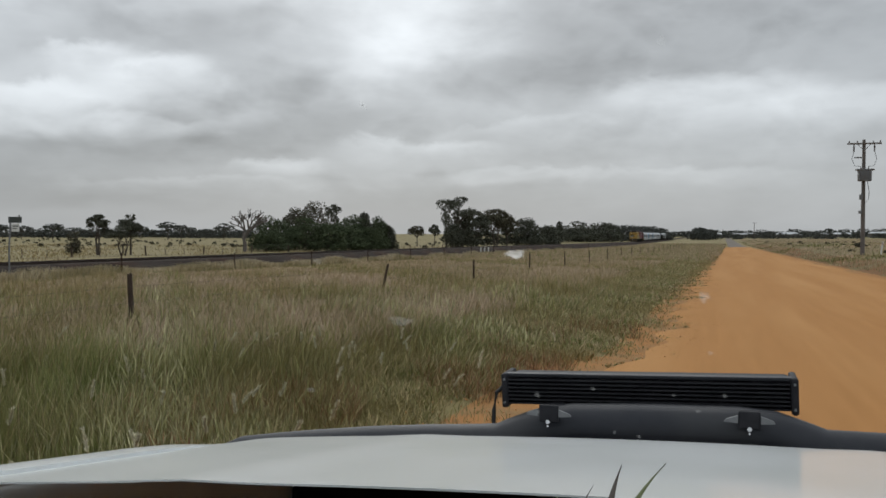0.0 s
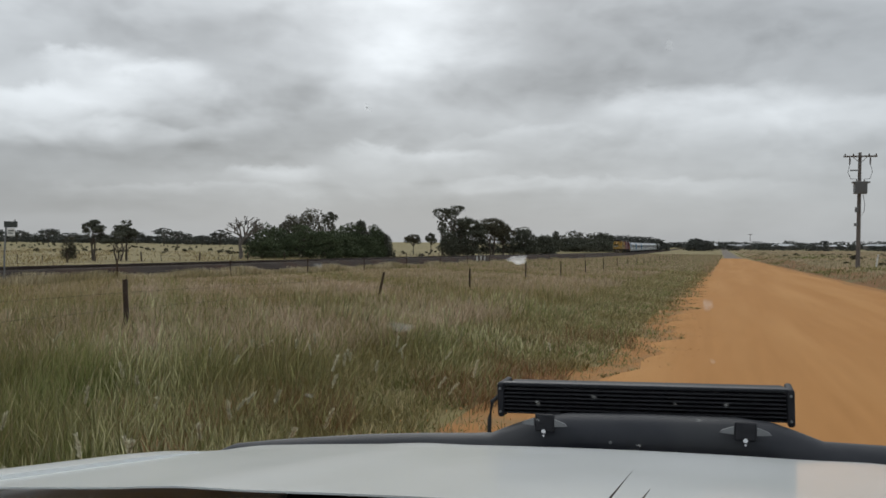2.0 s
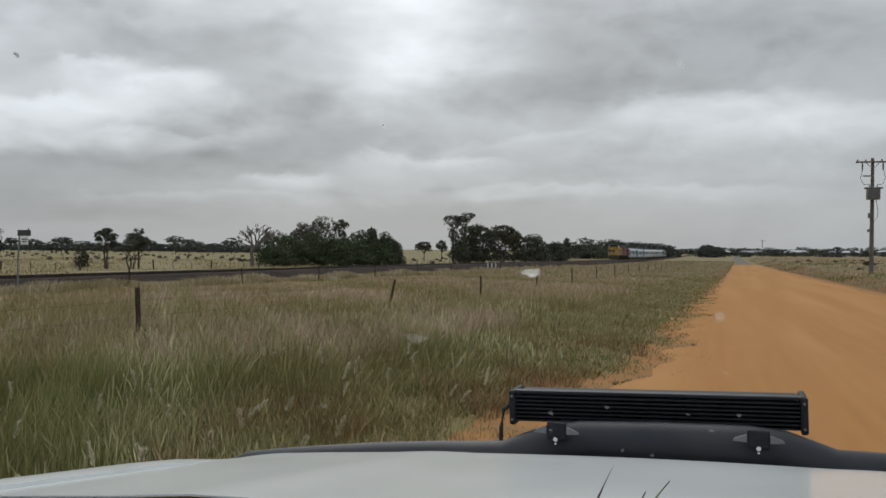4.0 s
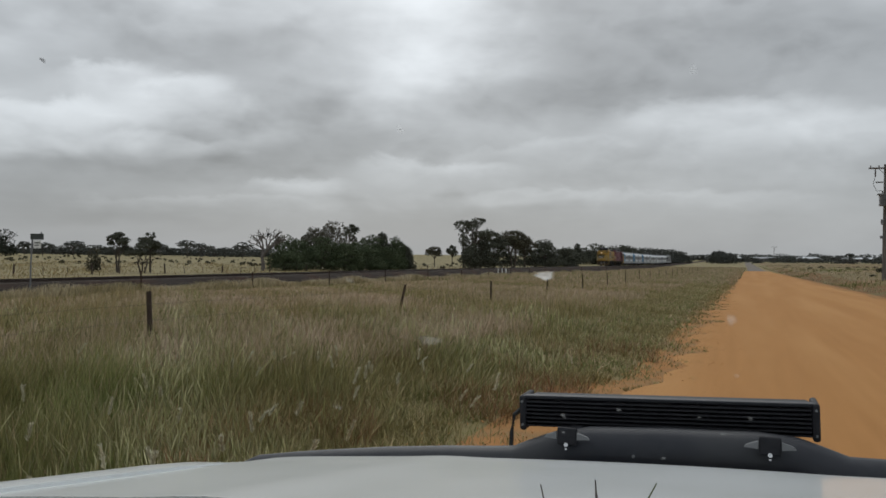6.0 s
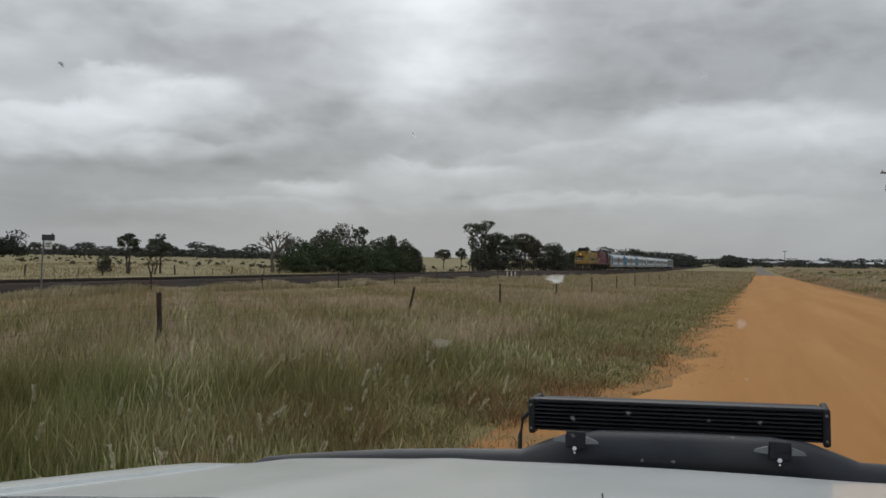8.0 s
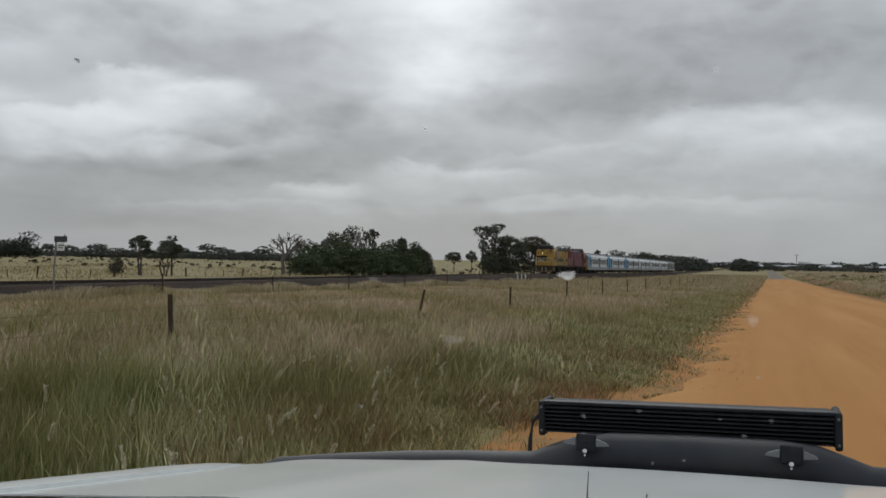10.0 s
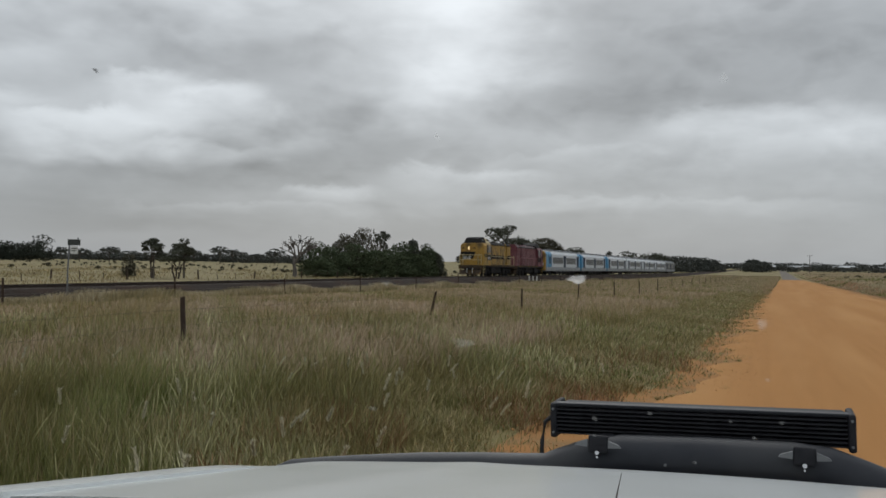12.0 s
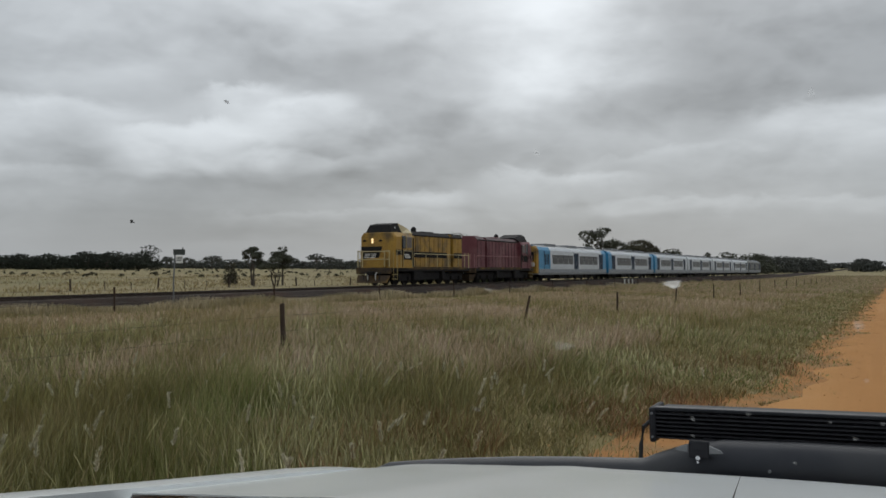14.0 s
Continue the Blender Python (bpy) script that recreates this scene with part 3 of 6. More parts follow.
    xx = -28.7 + rng.normal(0, 0.5, n)
    k = np.clip(0.5 * ripple(xx, yy, 0.9, 2) + 0.85, 0.45, 1)
    keep = rng.uniform(0, 1, n) < k
    xx, yy = xx[keep], yy[keep]
    blades("bank_grass", xx, yy, rng.uniform(0.25, 0.62, len(xx)) * np.clip(0.85 + 0.3 * ripple(xx, yy, 1.7, 6), 0.6, 1.2), np.clip(0.0009 * np.hypot(xx, yy), 0.02, 0.08), M_PALEGRASS, "pale dry grass at the foot of the railway bank")
    n = 60000
    yy = 14 * (420 / 14) ** rng.uniform(0, 1, n)
    xx = road_right(yy) + 0.9 + rng.uniform(0, 1, n) ** 1.6 * 70
    patch = ripple(xx, yy * 0.55, 4.2, 5)
    pale = rng.uniform(0, 1, n) < np.clip(0.9 * patch + 0.25, 0.03, 0.9)
    scrub = ~pale & (rng.uniform(0, 1, n) < np.clip(-0.9 * patch, 0.02, 0.8))
    wd = np.clip(0.0007 * np.hypot(xx, yy), 0.012, 0.12)
    blades("verge_grass", xx[pale], yy[pale], rng.uniform(0.10, 0.34, pale.sum()), wd[pale], M_PALEGRASS, "pale dry grass in patches on the far verge")
    blades("verge_scrub", xx[scrub], yy[scrub], rng.uniform(0.08, 0.30, scrub.sum()), wd[scrub], M_GRASS, "dark green weeds on the far verge")
    low = []
    for k in range(110):
        py = rng.uniform(45, 330)
        px = 11.5 + rng.uniform(0, 1) * (8 + 0.22 * py)
        q = rng.uniform(0.15, 0.42)
        low.append((px, py, ground_z(px, py) + 0.3 * q, q * 1.5, 0.6 * q))
    tagged(new("verge_bushes", leaf_mesh("verge_bushes", low, 16000, 0.10, M_SHRUB, 0.0)), "low brown-green scrub bushes across the road", "shrubs", kind="stuff")
    # far reach of the roadside sward
    n = 60000
    yy = 75 * (330 / 75) ** rng.uniform(0, 1, n)
    xx = road_left(yy) - 0.2 - rng.uniform(0, 1, n) * 27
    dr = rng.uniform(0, 1, n) < 0.6
    hh, ww = rng.uniform(0.2, 0.45, n), 0.0009 * yy
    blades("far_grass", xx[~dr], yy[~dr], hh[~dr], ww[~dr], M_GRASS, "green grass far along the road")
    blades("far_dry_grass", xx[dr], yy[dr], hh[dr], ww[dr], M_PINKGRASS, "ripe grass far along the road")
    # red-brown weeds in patches near the gravel
    n = 34000
    a, r = np.radians(rng.uniform(2, 48, n)), 4.6 * (17 / 4.6) ** rng.uniform(0, 1, n)
    xx, yy = -r * np.sin(a), r * np.cos(a)
    keep = (ripple(xx, yy, 0.7, 11) > 0.15) & (road_left(yy) - xx > 0.35)
    xx, yy = xx[keep], yy[keep]
    blades("red_weed", xx, yy, rng.uniform(0.10, 0.36, len(xx)), np.full(len(xx), 0.008), M_REDGRASS, "red-brown dry weeds in the grass", lean=0.4)
    # feathery ripe seed heads on thin stalks
    x, y = scatter(34000, 3.6, 24, 2, 62, (-28, 1.3))
    keep = rng.uniform(0, 1, len(x)) < np.clip(0.45 + 0.6 * ripple(x, y, 0.8, 9), 0.08, 1)
    x, y = x[keep], y[keep]
    h = rng.uniform(0.30, 0.66, len(x)) * (0.45 + 0.55 * ease(road_left(y) - x, 0.8, 3.5))
    z = level(x, y)
    blades("grass_stalks", x, y, h, np.clip(0.00045 * np.hypot(x, y), 0.0032, 0.010), M_STALK, "thin pale grass stalks with seed heads", lean=0.24, z=z, shape=(0.8, 0.7, 2.2))
    x, y = scatter(130000, 11, 95, 1, 62, (-26, 3.4))
    keep = rng.uniform(0, 1, len(x)) < np.clip(0.5 + 0.7 * ripple(x, y, 3.1, 7), 0.05, 1)
    x, y = x[keep], y[keep]
    r = np.hypot(x, y)
    blades("seeding_grass", x, y, rng.uniform(0.34, 0.60, len(x)) * (1 - 0.3 * ease(r, 20, 60)) * (1 - 0.4 * ease(-x, 19, 25)), np.clip(0.00040 * r, 0.004, 0.025), M_PINKGRASS, "pinkish brown seeding grass across the verge", lean=0.3, shape=(0.6, 0.7, 1.7))
    # tufts on the dry pasture beyond the line
    n = 45000
    a, r = np.radians(rng.uniform(16, 64, n)), 46 * (190 / 46) ** rng.uniform(0, 1, n)
    xx, yy = -r * np.sin(a), r * np.cos(a)
    keep = (xx < -38.5) & (rng.uniform(0, 1, n) < np.clip(0.35 + 0.5 * ripple(xx, yy, 5.0, 4), 0.05, 1))
    xx, yy = xx[keep], yy[keep]
    blades("pasture_grass", xx, yy, rng.uniform(0.10, 0.30, len(xx)), np.clip(0.0009 * np.hypot(xx, yy), 0.03, 0.15), M_DRYGRASS, "grazed dry grass tufts on the pasture")
    # white plumes: a bent stalk topped by many short bristles
    for i in range(75):
        a, r = radians(rng.uniform(8, 56)), rng.uniform(4.8, 11.5)
        px, py = -r * math.sin(a), r * math.cos(a)
        if px > -2.0:
            continue
        plume(px, py, rng.uniform(0.42, 0.66))


def plume(px, py, h):
    z0 = ground_z(px, py)
    dx, dy = rng.normal(0.07, 0.09), rng.normal(0, 0.08)
    t = thing("plume_grass", "white feathery seed plume on a bent grass stalk", "grass", pose(px, py, z0), "white plumes in the grass")
    pts = [(dx * k * k, dy * k * k, h * k - 0.05 * k ** 3) for k in (0, 0.3, 0.6, 0.85, 1.0)]
    part("stalk", Build().tube(pts, [0.003, 0.003, 0.0025, 0.002, 0.001], 4), M_DRYGRASS, t)
    b = Build()
    for j in range(130):
        k = rng.uniform(0.76, 1.03)
        c = Vector((dx * k * k, dy * k * k, h * k - 0.05 * k ** 3))
        d = Vector((rng.normal(dx * 2, 0.42), rng.normal(0, 0.42), rng.uniform(0.5, 1.2))).normalized() * rng.uniform(0.018, 0.040)
        s = d.cross(Vector((rng.normal(), rng.normal(), rng.normal()))).normalized() * 0.0065
        b.add([c - s, c + s, c + d], [(0, 1, 2)])
    part("seed_head", b, M_PLUME, t, "white bristly seed head")


def build_stones():
    n = 1500
    y = 5.5 * (45 / 5.5) ** rng.uniform(0, 1, n)
    x = road_left(y) + np.where(rng.uniform(0, 1, n) < 0.6, rng.normal(-0.1, 0.5, n), rng.uniform(0, 8, n))
    b = Build()
    for px, py in zip(x, y):
        s = rng.uniform(0.004, 0.012)
        z = ground_z(px, py) + 0.045
        j = rng.uniform(0.6, 1.3, 6) * s
        b.add([(px - j[0], py, z), (px + j[1], py, z), (px, py - j[2], z), (px, py + j[3], z), (px, py, z + j[4] * 0.8), (px, py, z - s)],
              [(0, 2, 4), (2, 1, 4), (1, 3, 4), (3, 0, 4), (2, 0, 5), (1, 2, 5), (3, 1, 5), (0, 3, 5)])
    tagged(new("loose_gravel", b.mesh("loose_gravel", M_STONE)), "loose orange gravel stones along the road edge", "gravel", kind="stuff")


# ---------------------------------------------------------------- fences, signs, poles
def wires(parent, pts, name="wire", r=0.006):
    for row in pts:
        part(name, Build().tube(row, r, 4), M_WIRE, parent)


def build_fences():
    # roadside fence of split timber posts
    f = thing("roadside_fence", "old wire fence on dark weathered timber posts", "fence")
    xs = -9.0
    tops = []
    for i in range(-1, 22):
        y = 11.7 + 10.05 * i
        lean = {1: 0.30, -1: -0.03}.get(i, random.uniform(-0.02, 0.02))
        y = y + (0.45 if i == 1 else 0)
        z0, h = ground_z(xs, y), 1.08 + random.uniform(-0.06, 0.03)
        if i in (1, 2):
            h = 1.0
        w = 0.042 if i < 1 else 0.037
        b = Build()
        secs = []
        for k in range(6):
            t = k / 5
            q = [(w * (1 + 0.25 * math.sin(3 * c + i)) * math.cos(c) * (1 - 0.12 * t), w * (1 + 0.2 * math.sin(2 * c + 2 * i)) * math.sin(c)) for c in np.linspace(0, 2 * math.pi, 7)[:-1]]
            secs.append([(xs + lean * h * t + a + 0.008 * math.sin(5 * t + i), y + c2 + 0.02 * math.sin(4 * t), z0 - 0.2 + (h + 0.2) * t + (0.02 * math.sin(7 * a * 30) if k == 5 else 0)) for a, c2 in q])
        b.loft(secs)
        part("post", b, M_POST, f)
        tops.append((xs + lean * 0.8, y, z0))
    wires(f, [[(x + 0.05, y, z + hh - (0.03 if j % 2 else 0)) for j, (x, y, z) in enumerate(tops)] for hh in (0.88, 0.62, 0.36)], r=0.0022)
    # railway boundary of steel star pickets
    f = thing("railway_fence", "wire fence on thin rusty steel pickets beside the line", "fence")
    xs, tops = -27.6, []
    for i in range(-3, 26):
        y = 25.1 + 10.2 * i
        z0, h = ground_z(xs, y), 1.05 + random.uniform(-0.08, 0.05)
        lean = random.uniform(-0.03, 0.03)
        b = Build()
        sec = []
        for t in (0, 1):
            sec.append([(xs + lean * t + 0.048 * c * math.cos(q), y + 0.048 * c * math.sin(q), z0 - 0.15 + (h + 0.15) * t) for q, c in [(math.pi * 2 * k / 6, 1.0 if k % 2 == 0 else 0.35) for k in range(6)]])
        part("picket", b.loft(sec), M_PICKET, f)
        tops.append((xs + lean, y, z0))
    wires(f, [[(x, y, z + hh) for x, y, z in tops] for hh in (0.95, 0.7, 0.45)], r=0.005)
    # paddock fence beyond the line
    f = thing("paddock_fence", "paddock fence of uneven dark posts beyond the line", "fence")
    xs, tops = -47.0, []
    y, i = 16.0, 0
    while y < 150:
        z0 = ground_z(xs, y)
        big = i % 3 == 0
        h, w = (0.78, 0.07) if big else (0.6 + random.uniform(-0.1, 0.1), 0.03)
        ln = random.uniform(-0.05, 0.05)
        part("post", Build().tube([(xs, y, z0 - 0.1), (xs + ln * 0.5, y + ln, z0 + h * 0.5), (xs + ln, y + ln * 1.6, z0 + h)], [w, w * 0.95, w * 0.85], 6), M_POST, f)
        tops.append((xs, y, z0))
        y += 2.6 + random.uniform(-0.5, 0.7)
        i += 1
    wires(f, [[(x, yy, z + hh) for x, yy, z in tops] for hh in (0.85, 0.5)], r=0.006)


def polar(az, d):
    a = radians(az)
    return -d * math.sin(a), d * math.cos(a)


def build_sign():
    x, y = polar(44.25, 41.6)
    z0 = ground_z(x, y)
    t = thing("track_sign", "tall railway sign post with a dark board above a white plate", "sign", pose(x, y, z0, 0, 0, 44))
    part("post", Build().tube([(0, 0, -0.2), (0.0, 0, 1.4), (0.07, 0, 2.44 - z0 + 0.0)], 0.035, 8), M_GREY, t)
    top = 2.44 - z0
    part("board", Build().box(-0.02, 0.50, -0.04, 0.0, top - 0.24, top + 0.02, 0.008), M_SIGN, t, "dark board")
    part("plate", Build().box(0.10, 0.40, -0.035, -0.01, top - 0.62, top - 0.27, 0.008), M_WHITE, t, "white plate")
    part("bar", Build().box(0.14, 0.36, -0.041, -0.037, top - 0.40, top - 0.36), M_SIGN, t, "dark bar of writing")
    part("bar", Build().box(0.14, 0.32, -0.041, -0.037, top - 0.50, top - 0.46), M_SIGN, t, "dark bar of writing")
    part("brace", Build().tube([(0.03, -0.01, top - 0.62), (0.40, -0.02, top - 0.25)], 0.012, 5), M_GREY, t)
    part("knob", Build().tube([(0.40, -0.02, top + 0.02), (0.40, -0.02, top + 0.10)], 0.03, 6), M_GREY, t)
    for k in range(3):
        x, y = -29.2, 106.6 + 1.9 * k
        z = ground_z(x, y)
        m = thing("marker_post", "short white trackside marker post", "post", pose(x, y, z), "white marker posts by the line")
        part("stake", Build().box(-0.065, 0.065, -0.05, 0.05, -0.1, 0.95, 0.02), M_WHITE, m)


def power_pole(az, d, h, detail):
    x, y = polar(az, d)
    z0 = ground_z(x, y)
    if detail:
        h = 9.75 - z0
    t = thing("power_pole", "grey timber power pole with a crossarm" + (" and pole transformer" if detail else ""), "power pole", pose(x, y, z0, 0, 0.6, 0))
    part("pole", Build().tube([(0, 0, -0.3), (0, 0, h * 0.5), (0, 0, h)], [0.19, 0.165, 0.13], 12), M_POLE, t)
    part("crossarm", Build().box(-1.35, 1.35, -0.25, -0.14, h - 0.42, h - 0.28, 0.015), M_POLE, t)
    for px in (-1.2, -0.55, 0.7, 1.25):
        part("insulator", Build().tube([(px, -0.2, h - 0.28), (px, -0.2, h - 0.2), (px, -0.2, h - 0.16), (px, -0.2, h - 0.1)], [0.03, 0.07, 0.05, 0.03], 8), M_PORC, t)
    if detail:
        for px in (-0.82, 0.80):
            part("surge_arrester", Build().tube([(px, -0.2, h - 0.42), (px, -0.2, h - 0.6), (px, -0.2, h - 1.05)], [0.04, 0.07, 0.055], 8), M_PORC, t)
            part("brace", Build().tube([(px * 0.7, -0.17, h - 0.38), (0.0, -0.15, h - 0.95)], 0.025, 5), M_GREY, t)
        zt = h - 3.62
        tr = part("transformer", Build().box(-0.52, 0.52, -0.95, -0.2, zt, zt + 0.95, 0.05), M_GREY, t, "grey transformer tank")
        part("lid", Build().box(-0.68, 0.72, -1.0, -0.15, zt + 0.93, zt + 1.05, 0.02), M_GREY, tr)
        for k in range(5):
            part("fin", Build().box(-0.46 + 0.2 * k, -0.42 + 0.2 * k, -1.04, -0.95, zt + 0.1, zt + 0.8), M_GREY, tr)
        for px in (-0.3, 0.0, 0.3):
            part("bushing", Build().tube([(px, -0.6, zt + 1.0), (px, -0.6, zt + 1.28)], [0.06, 0.03], 8), M_PORC, tr)
        part("bracket", Build().box(-0.8, -0.2, -0.3, -0.2, h - 1.62, h - 1.5, 0.01), M_GREY, t)
        part("fuse_box", Build().box(-0.35, -0.1, -0.35, -0.13, h - 5.2, h - 4.75, 0.02), M_GREY, t)
        part("fuse_box", Build().box(-0.4, -0.12, -0.35, -0.13, h - 4.2 - 2.2, h - 4.2 - 1.95, 0.02), M_GREY, t)
        for s in (-1, 1):
            part("drop_lead", Build().tube([(s * 0.82, -0.2, h - 1.05), (s * 0.98, -0.25, h - 1.7), (s * 0.75, -0.4, h - 2.3), (s * 0.3, -0.6, zt + 1.28)], 0.022, 5), M_BLACK, t)
        part("drop_lead", Build().tube([(0.25, -0.3, zt), (0.42, -0.3, zt - 0.9), (0.38, -0.25, zt - 1.5), (0.12, -0.2, zt - 1.9)], 0.025, 5), M_BLACK, t)
    return t


def guide_post(x, y, lean):
    z = ground_z(x, y)
    t = thing("guide_post", "white roadside guide post leaning slightly", "post", pose(x, y, z, 0, lean, 0))
    part("stake", Build().box(-0.07, 0.07, -0.025, 0.025, -0.1, 1.15, 0.01), M_WHITE, t)
    part("reflector", Build().box(-0.04, 0.04, -0.032, -0.027, 0.92, 1.02), M_RED, t)


# ---------------------------------------------------------------- trees
def leaf_mesh(name, lobes, count, size, material, gaps=0.35):
    """A crown of small leaf sprays: they lie along the shells of many lobes, in clusters where the crown is open."""
    tot = sum(l[3] * l[4] for l in lobes)
    V, D = [], []
    for cx, cy, cz, rx, rz in lobes:
        n = max(20, int(count * rx * rz / tot))
        k = max(6, n // (14 if gaps else 5))
        d = rng.normal(0, 1, (k, 3))
        d[:, 2] = np.abs(d[:, 2]) * np.where(rng.uniform(0, 1, k) < 0.72, 1, -1)
        d /= np.linalg.norm(d, axis=1)[:, None]
        rad = rng.uniform(0.62, 1.06, k) ** 0.6
        pick = rng.integers(0, k, n)
        d, rad = d[pick], rad[pick]
        c = np.stack([d[:, 0] * rx * rad, d[:, 1] * rx * rad, d[:, 2] * rz * rad], 1) + (cx, cy, cz)
        V.append(c + rng.normal(0, 1, (n, 3)) * np.array([rx, rx, rz]) * (0.15 if gaps else 0.07))
        D.append(d)
    P, D = np.concatenate(V), np.concatenate(D)
    n = len(P)
    s = size * rng.uniform(0.5, 1.4, n)[:, None]
    D = D + rng.normal(0, 0.55, (n, 3))
    u = np.cross(D, rng.normal(0, 1, (n, 3)))
    u /= np.linalg.norm(u, axis=1)[:, None]
    w = np.cross(D, u)
    w /= np.linalg.norm(w, axis=1)[:, None]
    q = np.stack([P - u * s * 0.8, P + w * s * 0.62, P + u * s * 0.9, P - w * s * 0.58 + u * s * 0.15], 1).reshape(-1, 3)
    return arrays_mesh(name, q, np.arange(4 * n), np.arange(n) * 4, material)


def limbs(b, base, tips, r, n=6):
    base = Vector(base)
    for tip in tips:
        tip = Vector(tip)
        mid = base.lerp(tip, 0.5) + Vector((random.uniform(-0.1, 0.1), random.uniform(-0.1, 0.1), 0.06)) * (tip - base).length
        b.tube([base, base.lerp(mid, 0.5) + Vector((0, 0, 0.02)), mid, tip], [r, r * 0.8, r * 0.6, r * 0.25], n)


def tree(az, d, top, width, kind, label, leaf=M_LEAF_A, count=2600, trunk=0.35, size=None, stems=1, group=""):
    """kind: 'bush' (leafy to the ground), 'umbrella' (flat crown on bare limbs), 'gum' (loose open crown)."""
    x, y = polar(az, d)
    z0 = ground_z(x, y)
    h = 1.6 + d * math.tan(radians(top)) - z0
    t = thing("bush" if kind == "bush" else "tree", label, "bush" if kind == "bush" else "tree", pose(x, y, z0), group)
    R = width / 2 * (1.12 if kind == "bush" else 1.1)
    h *= 1.05 if kind == "bush" else 1.02
    lobes = []
    if kind == "bush":
        for k in range(24):
            a, q = k * 2.4, random.uniform(0.25, 1) ** 0.5
            zz = random.uniform(0.10, 0.84)
            rr = R * random.uniform(0.26, 0.42)
            reach = max(0.0, R - rr) * math.sqrt(max(0.05, 1 - (max(0.0, zz - 0.35) / 0.62) ** 2))
            lobes.append((q * reach * math.cos(a), q * reach * math.sin(a), h * zz, rr, h * random.uniform(0.12, 0.17)))
        lobes.append((0, 0, h * 0.84, R * 0.42, h * 0.15))
        lobes.append((0, 0, h * 0.42, R * 0.72, h * 0.38))
        for k in range(9):  # the skirt of foliage on the ground
            a = k * 0.698 + random.uniform(-0.2, 0.2)
            lobes.append((R * 0.68 * math.cos(a), R * 0.68 * math.sin(a), h * random.uniform(0.10, 0.30), R * random.uniform(0.30, 0.42), h * random.uniform(0.13, 0.2)))
    elif kind == "umbrella":
        for k in range(9):
            a, q = k * 0.7 + random.uniform(-0.2, 0.2), random.uniform(0.35, 1)
            lobes.append((q * R * 0.75 * math.cos(a), q * R * 0.75 * math.sin(a), h * random.uniform(0.66, 0.86) - 0.12 * q * h, R * random.uniform(0.28, 0.42), h * random.uniform(0.09, 0.14)))
        lobes.append((0, 0, h * 0.88, R * 0.5, h * 0.10))
    else:
        for k in range(8):
            a, q = k * 0.8 + random.uniform(-0.3, 0.3), random.uniform(0.3, 1)
            lobes.append((q * R * 0.8 * math.cos(a), q * R * 0.8 * math.sin(a), h * random.uniform(0.5, 0.9), R * random.uniform(0.22, 0.36), h * random.uniform(0.07, 0.12)))
        lobes.append((0.1 * R, 0, h * 0.93, R * 0.33, h * 0.07))
    b = Build()
    fork = h * (0.16 if kind == "bush" else trunk)
    r = max(0.05, h * 0.022)
    for k in range(stems):
        ox = (k - (stems - 1) / 2) * R * 0.25
        b.tube([(ox * 0.4, 0, -0.15), (ox * 0.7, 0, fork * 0.5), (ox, 0, fork)], [r * 1.25, r, r * 0.85], 8)
        own = [l for j, l in enumerate(lobes) if j % stems == k]
        limbs(b, (ox, 0, fork), [(l[0], l[1], l[2]) for l in own], r * 0.6)
    part("trunk", b, M_BARK, t)
    part("crown", leaf_mesh("crown", lobes, int(count * (2.6 if kind == "bush" else 2.0)), size or max(0.08, d * 0.0008), leaf, 0.0 if kind == "bush" else 0.4), leaf, t)
    return t


def dead_tree(az, d, top):
    x, y = polar(az, d)
    z0 = ground_z(x, y)
    h = 1.6 + d * math.tan(radians(top)) - z0
    t = thing("dead_tree", "leafless grey dead tree with forked bare branches", "tree", pose(x, y, z0))
    b = Build()
    st = random.getstate()
    random.seed(5)

    def grow(p, d, length, r, depth):
        q = p + d * length
        m = p + d * length * 0.5 + Vector((random.uniform(-1, 1), random.uniform(-1, 1), 0.3)) * length * 0.07
        b.tube([p, m, q], [r, r * 0.85, r * 0.65], 6)
        if depth == 0:
            return
        for k in range(3 if depth > 1 else 2):
            e = (d + Vector((random.uniform(-1.2, 1.2), random.uniform(-0.8, 0.8), random.uniform(-0.05, 0.5)))).normalized()
            grow(q, e, length * random.uniform(0.55, 0.8), r * 0.66, depth - 1)

    grow(Vector((0, 0, -0.1)), Vector((-0.05, 0, 1)), h * 0.30, h * 0.036, 5)
    zmax = max(v[2] for v in b.v)
    b.v = [(v[0] * 1.6, v[1] * 1.0, v[2] * h / zmax) for v in b.v]
    random.setstate(st)
    part("trunk", b, M_DEAD, t)


